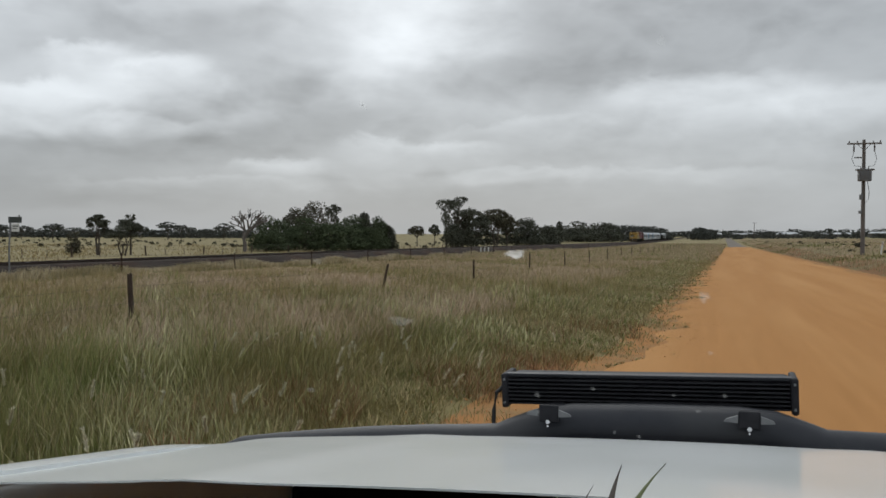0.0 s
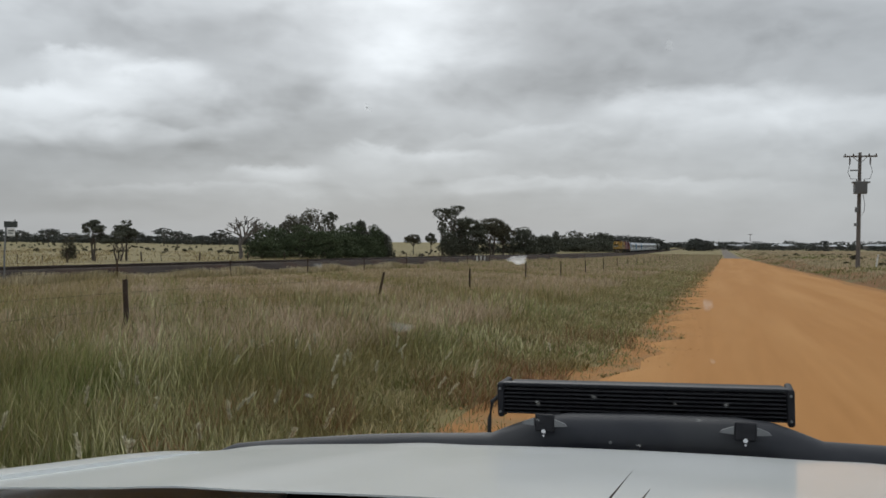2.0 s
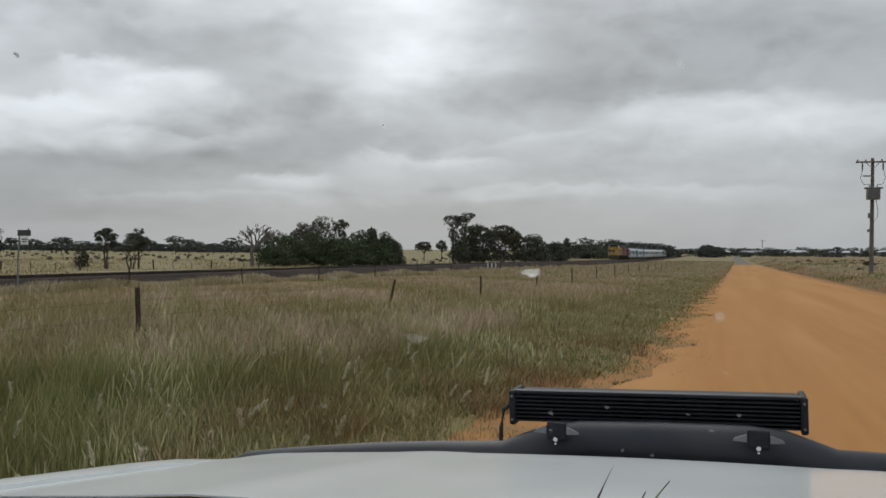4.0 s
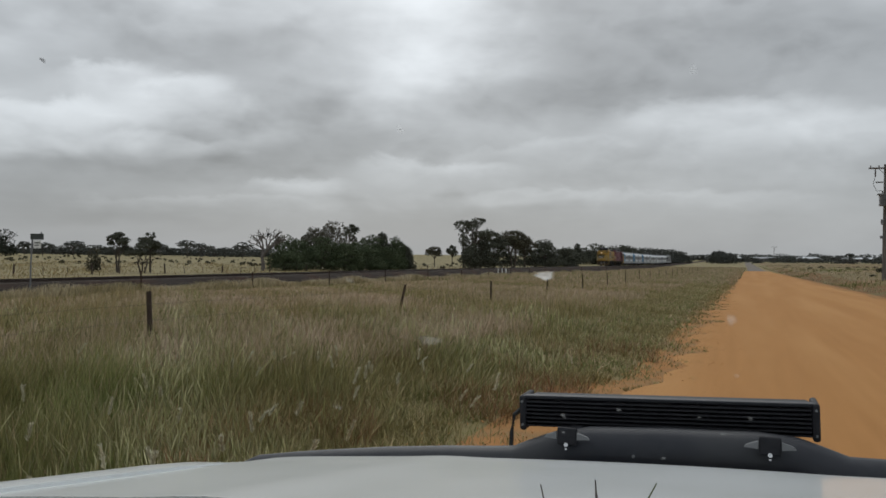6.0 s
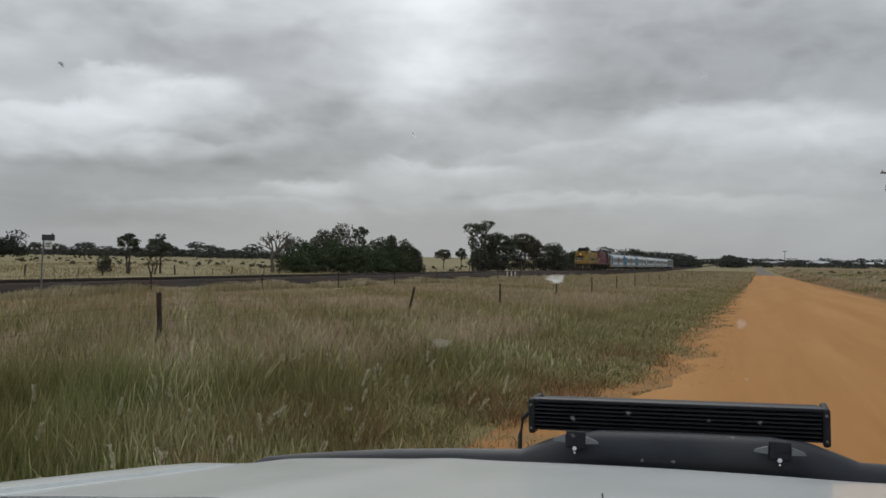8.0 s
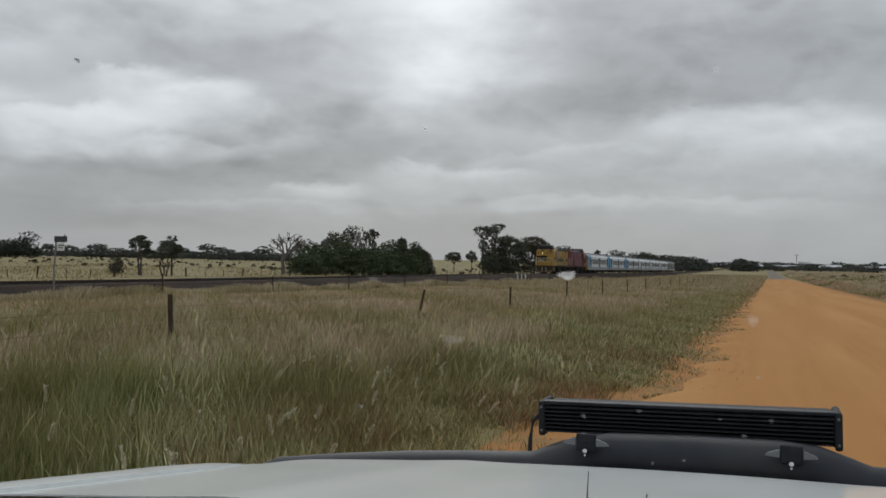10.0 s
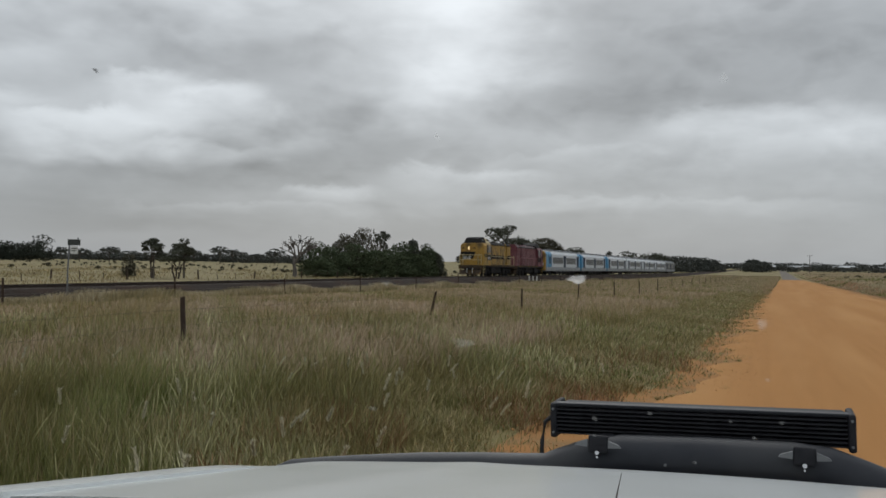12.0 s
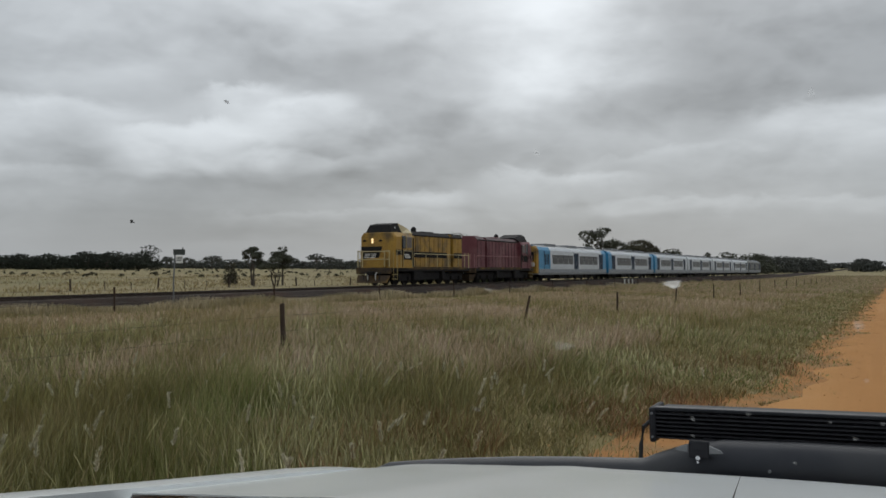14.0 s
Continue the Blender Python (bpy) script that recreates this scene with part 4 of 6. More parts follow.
def build_trees():
    g1 = "thicket beyond the line"
    lab = "dense dark green acacia thicket bush, leafy to the ground"
    for az, d, top, w, lf in ((29.2, 106, 1.25, 4.4, M_LEAF_A), (28.2, 110, 0.95, 4.6, M_LEAF_A), (27.4, 112, 1.75, 4.2, M_LEAF_E), (26.2, 114, 2.15, 4.8, M_LEAF_E), (26.9, 107, 1.15, 5.2, M_LEAF_A),
                              (25.4, 108, 0.75, 5.0, M_LEAF_A), (24.4, 114, 0.90, 4.6, M_LEAF_A), (23.6, 118, 1.30, 4.6, M_LEAF_A), (22.9, 120, 1.42, 2.2, M_LEAF_B), (22.1, 122, 1.20, 3.4, M_LEAF_A),
                              (24.0, 112, 0.5, 5.0, M_LEAF_A), (28.9, 103, 0.3, 4.2, M_LEAF_A), (22.6, 116, 0.5, 4.4, M_LEAF_A), (21.4, 124, 0.62, 2.6, M_LEAF_B)):
        tree(az, d, top, w, "bush", lab if lf != M_LEAF_E else "tall brownish green acacia bush in the thicket", lf, 4200, group=g1)
    tree(25.0, 125, 1.95, 3.2, "gum", "wispy grey-green gum tree standing out of the thicket", M_LEAF_B, 1500, group=g1)
    dead_tree(30.6, 101, 1.75)
    g2 = "trees along the line"
    tree(16.85, 168, 2.45, 8.0, "gum", "tall open-crowned gum tree with bare upper limbs", M_LEAF_B, 3200, 0.45, group=g2)
    tree(17.6, 169, 1.75, 2.2, "gum", "thin side stem of a tall gum with one tuft", M_LEAF_B, 500, 0.6, group=g2)
    tree(17.2, 165, 0.95, 4.0, "bush", "dark bushy tree beside the gum", M_LEAF_B, 2600, group=g2)
    tree(16.5, 170, 1.40, 5.6, "bush", "dark bushy tree beside the gum", M_LEAF_B, 2800, group=g2)
    tree(15.6, 176, 1.55, 5.4, "umbrella", "spreading dark umbrella-crowned tree on bare limbs", M_LEAF_B, 2800, 0.3, group=g2)
    tree(14.35, 182, 1.68, 8.4, "umbrella", "spreading dark umbrella-crowned tree on bare limbs", M_LEAF_E, 4800, 0.38, stems=2, group=g2)
    tree(13.6, 190, 1.25, 5.0, "umbrella", "spreading dark umbrella-crowned tree on bare limbs", M_LEAF_E, 2400, 0.38, group=g2)
    tree(12.3, 198, 1.08, 6.4, "bush", "dark round-crowned tree near the line", M_LEAF_B, 3600, group=g2)
    tree(10.9, 216, 0.52, 5.6, "bush", "dark round-crowned tree near the line", M_LEAF_B, 2800, group=g2)
    tree(14.9, 186, 0.55, 7.0, "bush", "low dark scrub under the trees", M_LEAF_B, 2200, group=g2)
    tree(13.4, 196, 0.5, 6.0, "bush", "low dark scrub under the trees", M_LEAF_B, 1800, group=g2)
    tree(16.2, 176, 0.5, 7.0, "bush", "low dark scrub under the trees", M_LEAF_B, 2200, group=g2)
    tree(19.5, 185, 0.62, 4.2, "umbrella", "small leaning umbrella tree in the gap", M_LEAF_E, 1400, 0.4, group=g2)
    tree(18.35, 215, 0.70, 3.4, "umbrella", "small umbrella tree in the gap", M_LEAF_B, 1100, 0.4, group=g2)
    g3 = "small trees at the paddock fence"
    tree(40.75, 82, 0.30, 1.5, "bush", "small rounded young bush at the paddock fence", M_LEAF_E, 900, 0.3, 0.07, group=g3)
    tree(39.4, 80, 1.30, 2.2, "gum", "thin double-stemmed young gum at the paddock fence", M_LEAF_B, 2600, 0.36, 0.06, 2, g3)
    tree(37.95, 80, 1.0, 3.4, "gum", "many-stemmed open gum at the paddock fence", M_LEAF_B, 3800, 0.24, 0.06, 3, g3)
    tree(37.5, 81, 1.36, 1.8, "umbrella", "many-stemmed open gum at the paddock fence", M_LEAF_B, 1100, 0.55, 0.075, 1, g3)
    # scattered field trees and the far belt of trees
    g4 = "scattered trees on the far pasture"
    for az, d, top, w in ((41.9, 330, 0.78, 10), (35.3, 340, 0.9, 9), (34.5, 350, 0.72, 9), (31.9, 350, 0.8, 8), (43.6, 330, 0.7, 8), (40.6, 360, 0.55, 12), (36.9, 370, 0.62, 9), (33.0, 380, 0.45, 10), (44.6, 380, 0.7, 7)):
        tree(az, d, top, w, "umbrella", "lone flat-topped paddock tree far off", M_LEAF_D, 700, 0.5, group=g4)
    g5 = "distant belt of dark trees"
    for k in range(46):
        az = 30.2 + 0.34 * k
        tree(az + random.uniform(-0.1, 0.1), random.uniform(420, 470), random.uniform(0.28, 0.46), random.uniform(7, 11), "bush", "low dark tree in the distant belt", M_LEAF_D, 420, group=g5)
    for k in range(30):
        az = 45.6 + 0.36 * k
        tree(az, 330 + random.uniform(-10, 10), (1.42 if k == 0 else 0.95 + 0.08 * math.sin(k * 1.3)) * (1 if k < 12 else 0.85), 7.5 if k else 9, "bush", "tall dark pine in the distant windbreak", M_LEAF_C, 1000, group=g5)
    g6 = "trees far along the line"
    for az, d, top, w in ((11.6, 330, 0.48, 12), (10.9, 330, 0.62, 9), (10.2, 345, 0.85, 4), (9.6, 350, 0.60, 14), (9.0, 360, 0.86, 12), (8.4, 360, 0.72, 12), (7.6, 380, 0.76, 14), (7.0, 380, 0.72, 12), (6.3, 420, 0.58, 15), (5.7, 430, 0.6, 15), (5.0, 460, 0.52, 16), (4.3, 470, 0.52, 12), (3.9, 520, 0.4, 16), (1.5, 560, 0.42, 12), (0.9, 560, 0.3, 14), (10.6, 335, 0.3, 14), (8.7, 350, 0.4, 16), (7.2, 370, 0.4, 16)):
        # past 400 m the leaves take the colour with haze mixed in
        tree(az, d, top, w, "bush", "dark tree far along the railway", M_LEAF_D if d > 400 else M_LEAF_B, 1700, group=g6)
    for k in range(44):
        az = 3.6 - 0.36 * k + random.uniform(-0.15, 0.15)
        tree(az, random.uniform(850, 980), random.uniform(0.12, 0.33), random.uniform(10, 22), "bush", "haze-tinted tree round the distant town", M_LEAF_D, 180, group="trees round the town")
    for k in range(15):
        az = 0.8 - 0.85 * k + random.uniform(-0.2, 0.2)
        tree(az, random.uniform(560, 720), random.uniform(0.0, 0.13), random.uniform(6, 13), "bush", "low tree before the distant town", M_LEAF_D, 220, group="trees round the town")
    # low saltbush dotted over the pasture
    b = []
    for k in range(260):
        az, d = random.uniform(18, 62), random.uniform(130, 330)
        x, y = polar(az, d)
        s = random.uniform(0.2, 0.48)
        b.append((x, y, ground_z(x, y) + 0.4 * s, s, 0.8 * s))
    me = leaf_mesh("saltbush", b, 32000, 0.11, M_SHRUB, 0.0)
    tagged(new("saltbush", me), "low dark saltbush dotted over dry pasture", "shrubs", kind="stuff")


def build_town():
    rnd = random.Random(3)
    for k in range(11):
        az = 0.5 - 1.05 * k + rnd.uniform(-0.2, 0.2)
        d = rnd.uniform(780, 960)
        x, y = polar(az, d)
        z = ground_z(x, y)
        w, dp, h = rnd.uniform(9, 20), 9, rnd.uniform(2.6, 3.4)
        t = thing("house", "low pale house with a light tin roof far off", "house", pose(x, y, z, 0, 0, rnd.uniform(-15, 15)), "houses of the distant town")
        part("wall", Build().box(-w / 2, w / 2, -dp / 2, dp / 2, -0.5, h), M_WALL, t)
        e, r = 0.6, h + rnd.uniform(1.0, 1.7)
        part("roof", Build().add([(-w / 2 - e, -dp / 2 - e, h), (w / 2 + e, -dp / 2 - e, h), (w / 2 + e, dp / 2 + e, h), (-w / 2 - e, dp / 2 + e, h), (-w / 2 + 2, 0, r), (w / 2 - 2, 0, r)],
                                 [(0, 1, 5, 4), (2, 3, 4, 5), (1, 2, 5), (3, 0, 4), (3, 2, 1, 0)]), M_ROOFTIN, t)
        for px in np.arange(-w / 2 + 1.5, w / 2 - 1, 3.4):
            part("window", Build().box(px, px + 1.5, -dp / 2 - 0.06, -dp / 2 + 0.05, 0.9, 2.1), M_DARKGLASS, t)
    # a pale shed between the trees beyond the line
    for az, d, w in ((11.75, 330, 6),):
        x, y = polar(az, d)
        t = thing("shed", "pale farm shed between the trees", "shed", pose(x, y, ground_z(x, y)))
        part("wall", Build().box(-w / 2, w / 2, -3, 3, -0.3, 2.6), M_WALL, t)
        part("roof", Build().add([(-w / 2 - .3, -3.4, 2.6), (w / 2 + .3, -3.4, 2.6), (w / 2 + .3, 3.4, 2.6), (-w / 2 - .3, 3.4, 2.6), (-w / 2 - .3, 0, 3.7), (w / 2 + .3, 0, 3.7)], [(0, 1, 5, 4), (2, 3, 4, 5), (1, 2, 5), (3, 0, 4), (3, 2, 1, 0)]), M_ROOFTIN, t)


# ---------------------------------------------------------------- the train: x across (+x faces the road), y along, front at y = 0
def bogie(parent, y0, axles, pitch, r=0.5):
    L = pitch * (axles - 1)
    bg = part("bogie", Build().box(-1.12, -0.98, y0 - 0.7, y0 + L + 0.7, 0.30, 0.90, 0.05).box(0.98, 1.12, y0 - 0.7, y0 + L + 0.7, 0.30, 0.90, 0.05)
              .box(-1.0, 1.0, y0 + L / 2 - 0.3, y0 + L / 2 + 0.3, 0.4, 0.75), M_SOOT, parent)
    for k in range(axles):
        y = y0 + pitch * k
        part("wheelset", Build().tube([(-0.87, y, r), (-0.73, y, r)], r, 18).tube([(0.73, y, r), (0.87, y, r)], r, 18).tube([(-1.0, y, r), (1.0, y, r)], 0.09, 8), M_SOOT, bg)
        for s in (-1, 1):
            part("axle_box", Build().box(s * 1.18 - 0.09, s * 1.18 + 0.09, y - 0.16, y + 0.16, 0.36, 0.68, 0.03), M_SOOT, bg)
    return bg


def rail_fence(parent, y0, y1, x, z0, z1, step, mt):
    n = max(2, int(round((y1 - y0) / step)) + 1)
    for y in np.linspace(y0, y1, n):
        part("stanchion", Build().tube([(x, y, z0), (x, y, z1)], 0.022, 5), mt, parent)
    part("handrail", Build().tube([(x, y0, z1), (x, y1, z1)], 0.026, 5), mt, parent)


def loco(name, label, paint, band, mark, length, lit):
    """A hood-type diesel: full-width cab at one end, a narrower engine hood behind it, walkways and handrails."""
    t = thing(name, label, "locomotive")
    L = length
    rail_paint = M_RAILCREAM if band else M_RAILPINK
    part("underframe", Build().box(-1.42, 1.42, 0.55, L - 0.55, 1.02, 1.27, 0.03), M_SOOT, t)
    part("fuel_tank", Build().box(-1.2, 1.2, L / 2 - 1.6, L / 2 + 1.4, 0.35, 1.02, 0.12), M_SOOT, t)
    bogie(t, 2.0, 3, 1.45)
    bogie(t, L - 4.9, 3, 1.45)
    for y0, s in ((0.5, -1), (L - 0.5, 1)):
        part("headstock", Build().box(-1.42, 1.42, y0 - 0.10, y0 + 0.10, 0.85, 1.28, 0.03), M_GRIMY, t)
        part("cowcatcher", Build().add([(-1.35, y0, 0.75), (1.35, y0, 0.75), (1.25, y0 + s * 0.3, 0.2), (-1.25, y0 + s * 0.3, 0.2), (-1.35, y0 - s * 0.06, 0.75), (1.35, y0 - s * 0.06, 0.75), (1.25, y0 + s * 0.24, 0.2), (-1.25, y0 + s * 0.24, 0.2)],
                                       [(0, 1, 2, 3), (7, 6, 5, 4), (0, 3, 7, 4), (1, 5, 6, 2), (3, 2, 6, 7), (0, 4, 5, 1)]), M_GRIMY, t)
        part("coupler", Build().box(-0.14, 0.14, min(y0, y0 + s * 0.75), max(y0, y0 + s * 0.75), 0.75, 1.02, 0.03), M_SOOT, t)
        for hx in (-0.62, -0.32, 0.32, 0.62):
            part("air_hose", Build().tube([(hx, y0 + s * 0.1, 0.95), (hx, y0 + s * 0.3, 0.8), (hx * 1.03, y0 + s * 0.28, 0.42)], 0.035, 6), M_WHITE if abs(hx) < 0.5 else M_RUBBER, t)
        for px in (-1.3, 1.3):
            part("handrail", Build().tube([(px, y0 + s * 0.05, 1.3), (px, y0 + s * 0.05, 2.35), (px * 0.7, y0 + s * 0.05, 2.35), (px * 0.7, y0 + s * 0.05, 1.3)], 0.03, 5), rail_paint, t)
    # cab with rounded corners and a raised dark roof
    c0, c1 = 1.0, 3.7

    def ring(y, inset, z0, z1, w):
        return [(-w + inset, y, z0), (w - inset, y, z0), (w - inset, y, z1 - 0.28), (w - inset - 0.22, y, z1), (-w + inset + 0.22, y, z1), (-w + inset, y, z1 - 0.28)]

    cab = part("cab", Build().loft([ring(c0, 0.12, 1.27, 3.48, 1.45), ring(c0 + 0.14, 0, 1.27, 3.52, 1.45), ring(c1, 0, 1.27, 3.52, 1.45)]), paint, t)
    part("cab_roof", Build().loft([[(-1.05, c0 + 0.1, 3.5), (1.05, c0 + 0.1, 3.5), (0.85, c0 + 0.35, 4.0), (-0.85, c0 + 0.35, 4.0)], [(-1.25, c0 + 1.3, 3.5), (1.25, c0 + 1.3, 3.5), (0.9, c0 + 1.3, 4.14), (-0.9, c0 + 1.3, 4.14)]]), M_SOOT, cab, "sooty black raised roof")
    part("cab_roof", Build().loft([[(-1.25, c0 + 1.3, 3.5), (1.25, c0 + 1.3, 3.5), (0.9, c0 + 1.3, 4.14), (-0.9, c0 + 1.3, 4.14)], [(-1.3, c1 + 0.1, 3.5), (1.3, c1 + 0.1, 3.5), (0.85, c1 + 0.2, 3.82), (-0.85, c1 + 0.2, 3.82)]]), M_CREAM if band else M_SOOT, cab, "rear roof panel")
    part("roof_vent", Build().box(0.55, 1.0, c0 + 0.7, c0 + 1.1, 3.62, 3.85, 0.03), M_WHITE, cab, "white horn box")
    part("nose_panel", Build().loft([[(-1.36, y, 2.62), (0.42, y, 2.62), (0.08, y, 1.84), (-1.22, y, 1.84)] for y in (c0 - 0.03, c0 + 0.05)]), M_SOOT, cab, "black tapering front panel" if band else "dark front panel")
    for z in (3.06, 2.90):
        part("headlight", Build().tube([(-0.40, c0 - 0.07, z), (-0.40, c0 + 0.03, z)], 0.062, 12), M_LAMP if lit else M_CREAM, cab, "lit headlight" if lit else "unlit headlight")
    for x in (-1.05, 0.28):  # paired lamps in dark oval surrounds
        part("marker_light", Build().tube([(x - 0.14, c0 - 0.04, 2.97), (x, c0 - 0.05, 3.01), (x + 0.14, c0 - 0.04, 2.97)], [0.035, 0.06, 0.035], 8), M_SOOT, cab, "dark marker lamp")
    if mark:  # a two-stroke emblem, as plain shapes
        for k in range(2):
            y = c0 - 0.04
            x = -1.12 + 0.52 * k
            for z in (1.90, 2.01, 2.12):
                part("emblem", Build().loft([[(x + (z - 1.9) * 0.5, q, z), (x + 0.42 + (z - 1.9) * 0.5, q, z), (x + 0.44 + (z - 1.9) * 0.5, q, z + 0.05), (x + 0.02 + (z - 1.9) * 0.5, q, z + 0.05)] for q in (y, y + 0.006)]), M_WHITE, cab, "white emblem stroke")
    for s in (-1, 1):
        xs = sorted((s * 1.43, s * 1.47))
        part("side_window", Build().box(xs[0], xs[1], c0 + 1.12, c0 + 1.50, 2.50, 3.30, 0.015), M_DARKGLASS, cab)
        part("side_window", Build().box(xs[0], xs[1], c0 + 1.68, c0 + 2.40, 2.56, 3.24, 0.015), M_CABGLASS, cab, "paler side window")
        for q in (c0 + 1.60, c0 + 2.42):
            part("window_post", Build().box(xs[0], xs[1], q, q + 0.07, 2.5, 3.3, 0.01), M_CREAM if band else paint, cab)
        part("side_panel", Build().box(xs[0], xs[1], c0 + 0.12, c0 + 1.02, 2.08, 2.42, 0.01), M_SOOT, cab, "black side band")
        part("side_panel", Build().box(xs[0], xs[1], c0 + 1.12, c0 + 2.50, 1.80, 2.42, 0.01), M_SOOT, cab, "black side panel")
        part("door_seam", Build().box(xs[0], xs[1], c0 + 1.04, c0 + 1.08, 1.35, 3.3), M_SOOT, cab)
        part("window_recess", Build().box(xs[0], xs[1], c0 + 0.96, c0 + 1.10, 2.44, 3.32, 0.01), M_SOOT, cab)
        if mark:
            for z in (1.90, 1.99, 2.08):
                xx = sorted((s * 1.472, s * 1.48))
                part("emblem", Build().box(xx[0], xx[1], c0 + 1.45 - (z - 1.9), c0 + 2.2 - (z - 1.9), z, z + 0.06), M_WHITE, cab, "white emblem stroke")
        for y0, y1 in ((c0 + 0.15, c0 + 0.75), (c0 + 1.1, c0 + 2.4)):
            part("grab_frame", Build().tube([(s * 1.52, y0, 1.3), (s * 1.52, y0, 2.36), (s * 1.52, y1, 2.36), (s * 1.52, y1, 1.3)], 0.025, 5), rail_paint, cab)
        part("step_ladder", Build().box(*sorted((s * 1.3, s * 1.44)), c0 - 0.2, c0 + 0.35, 0.45, 0.5).box(*sorted((s * 1.3, s * 1.44)), c0 - 0.2, c0 + 0.35, 0.78, 0.83).tube([(s * 1.44, c0 - 0.2, 0.4), (s * 1.44, c0 - 0.2, 2.3)], 0.02, 5).tube([(s * 1.44, c0 + 0.35, 0.4), (s * 1.44, c0 + 0.35, 2.3)], 0.02, 5), M_CREAM, t)
    # engine hood in two lengths, with doors and a soot-dark band
    hy = [(c1, L - 3.5), (L - 3.0, L - 1.4)]
    for y0, y1 in hy:
        hood = part("hood", Build().loft([[(-1.12, y, 1.27), (1.12, y, 1.27), (1.12, y, 3.42), (0.82, y, 3.66), (-0.82, y, 3.66), (-1.12, y, 3.42)] for y in (y0, y1)]), paint, t)
        part("hood_roof", Build().loft([[(-1.14, y, 3.36), (-1.14, y, 3.43), (-0.83, y, 3.685), (0.83, y, 3.685), (1.14, y, 3.43), (1.14, y, 3.36)] for y in (y0 + 0.02, y1 - 0.02)]), M_SOOT if band else M_REDROOF, hood, "sooty hood roof")
        k = 0
        y = y0 + 0.15
        while y + 0.7 < y1:
            for s in (-1, 1):
                xs = sorted((s * 1.115, s * 1.14))
                part("hood_door", Build().box(xs[0], xs[1], y, y + 0.66, 2.42, 3.36, 0.01), paint, hood)
                part("hood_door", Build().box(xs[0], xs[1], y, y + 0.66, 1.36, 1.92, 0.01), paint, hood)
                part("door_seam", Build().box(xs[0], xs[1], y + 0.675, y + 0.70, 1.36, 3.36), M_SOOT, hood)
                if band:
                    xs = sorted((s * 1.115, s * 1.147))
                    part("band_panel", Build().box(xs[0], xs[1], y - 0.03, y + 0.69, 1.96, 2.34, 0.005), M_SOOT, hood, "black band panel")
                else:
                    part("louvre", Build().box(xs[0], xs[1], y, y + 0.66, 2.1, 2.42, 0.01), paint, hood)
            y += 0.74
            k += 1
    part("hood_gap", Build().box(-0.9, 0.9, L - 3.5, L - 3.0, 1.27, 3.5), M_SOOT, t)
    part("exhaust_stack", Build().tube([(0, c1 + 2.6, 3.6), (0, c1 + 2.6, 3.9), (0, c1 + 2.6, 4.06)], [0.20, 0.22, 0.10], 10), M_SOOT, t)
    for y in (c1 + 3.4, c1 + 4.4, L - 2.4):
        part("roof_hatch", Build().box(-0.6, 0.6, y - 0.4, y + 0.4, 3.64, 3.76, 0.03), M_SOOT if band else paint, t)
    for s in (-1, 1):
        rail_fence(t, c1 + 0.2, L - 0.7, s * 1.38, 1.27, 2.2, 1.7, rail_paint)
        part("sill_valance", Build().box(*sorted((s * 1.36, s * 1.43)), 3.0, L - 1.0, 1.16, 1.34, 0.01), M_GRIMY, t)
    for s in (-1, 1):
        for y0, y1, z0 in ((3.9, 5.2, 0.38), (5.3, L / 2 - 1.7, 0.55), (L / 2 + 1.5, L - 5.0, 0.42)):
            if y1 - y0 > 0.3:
                part("battery_box", Build().box(*sorted((s * 0.9, s * 1.40)), y0, y1, z0, 1.02, 0.03), M_SOOT, t)
        part("gutter", Build().box(*sorted((s * 1.10, s * 1.16)), c1, L - 1.6, 3.38, 3.46, 0.01), M_SOOT, t, "sooty roof gutter")
        part("cab_pillar", Build().box(*sorted((s * 1.44, s * 1.475)), c1 - 0.14, c1 + 0.02, 1.3, 3.2, 0.01), M_SOOT, cab)
    part("walkway_rail", Build().tube([(-1.3, 0.5, 2.3), (1.3, 0.5, 2.3)], 0.03, 5).tube([(-1.3, 0.5, 1.8), (1.3, 0.5, 1.8)], 0.025, 5), rail_paint, t)
    part("cabinet", Build().box(-0.7, 0.7, 0.65, c0, 1.27, 1.9, 0.05), paint, t)
    for ob in t.children_recursive:  # the body stands taller over its deck
        for v in ob.data.vertices:
            if v.co.z > 1.28:
                v.co.z = 1.28 + (v.co.z - 1.28) * 1.13
    return t


COACH = 24.15


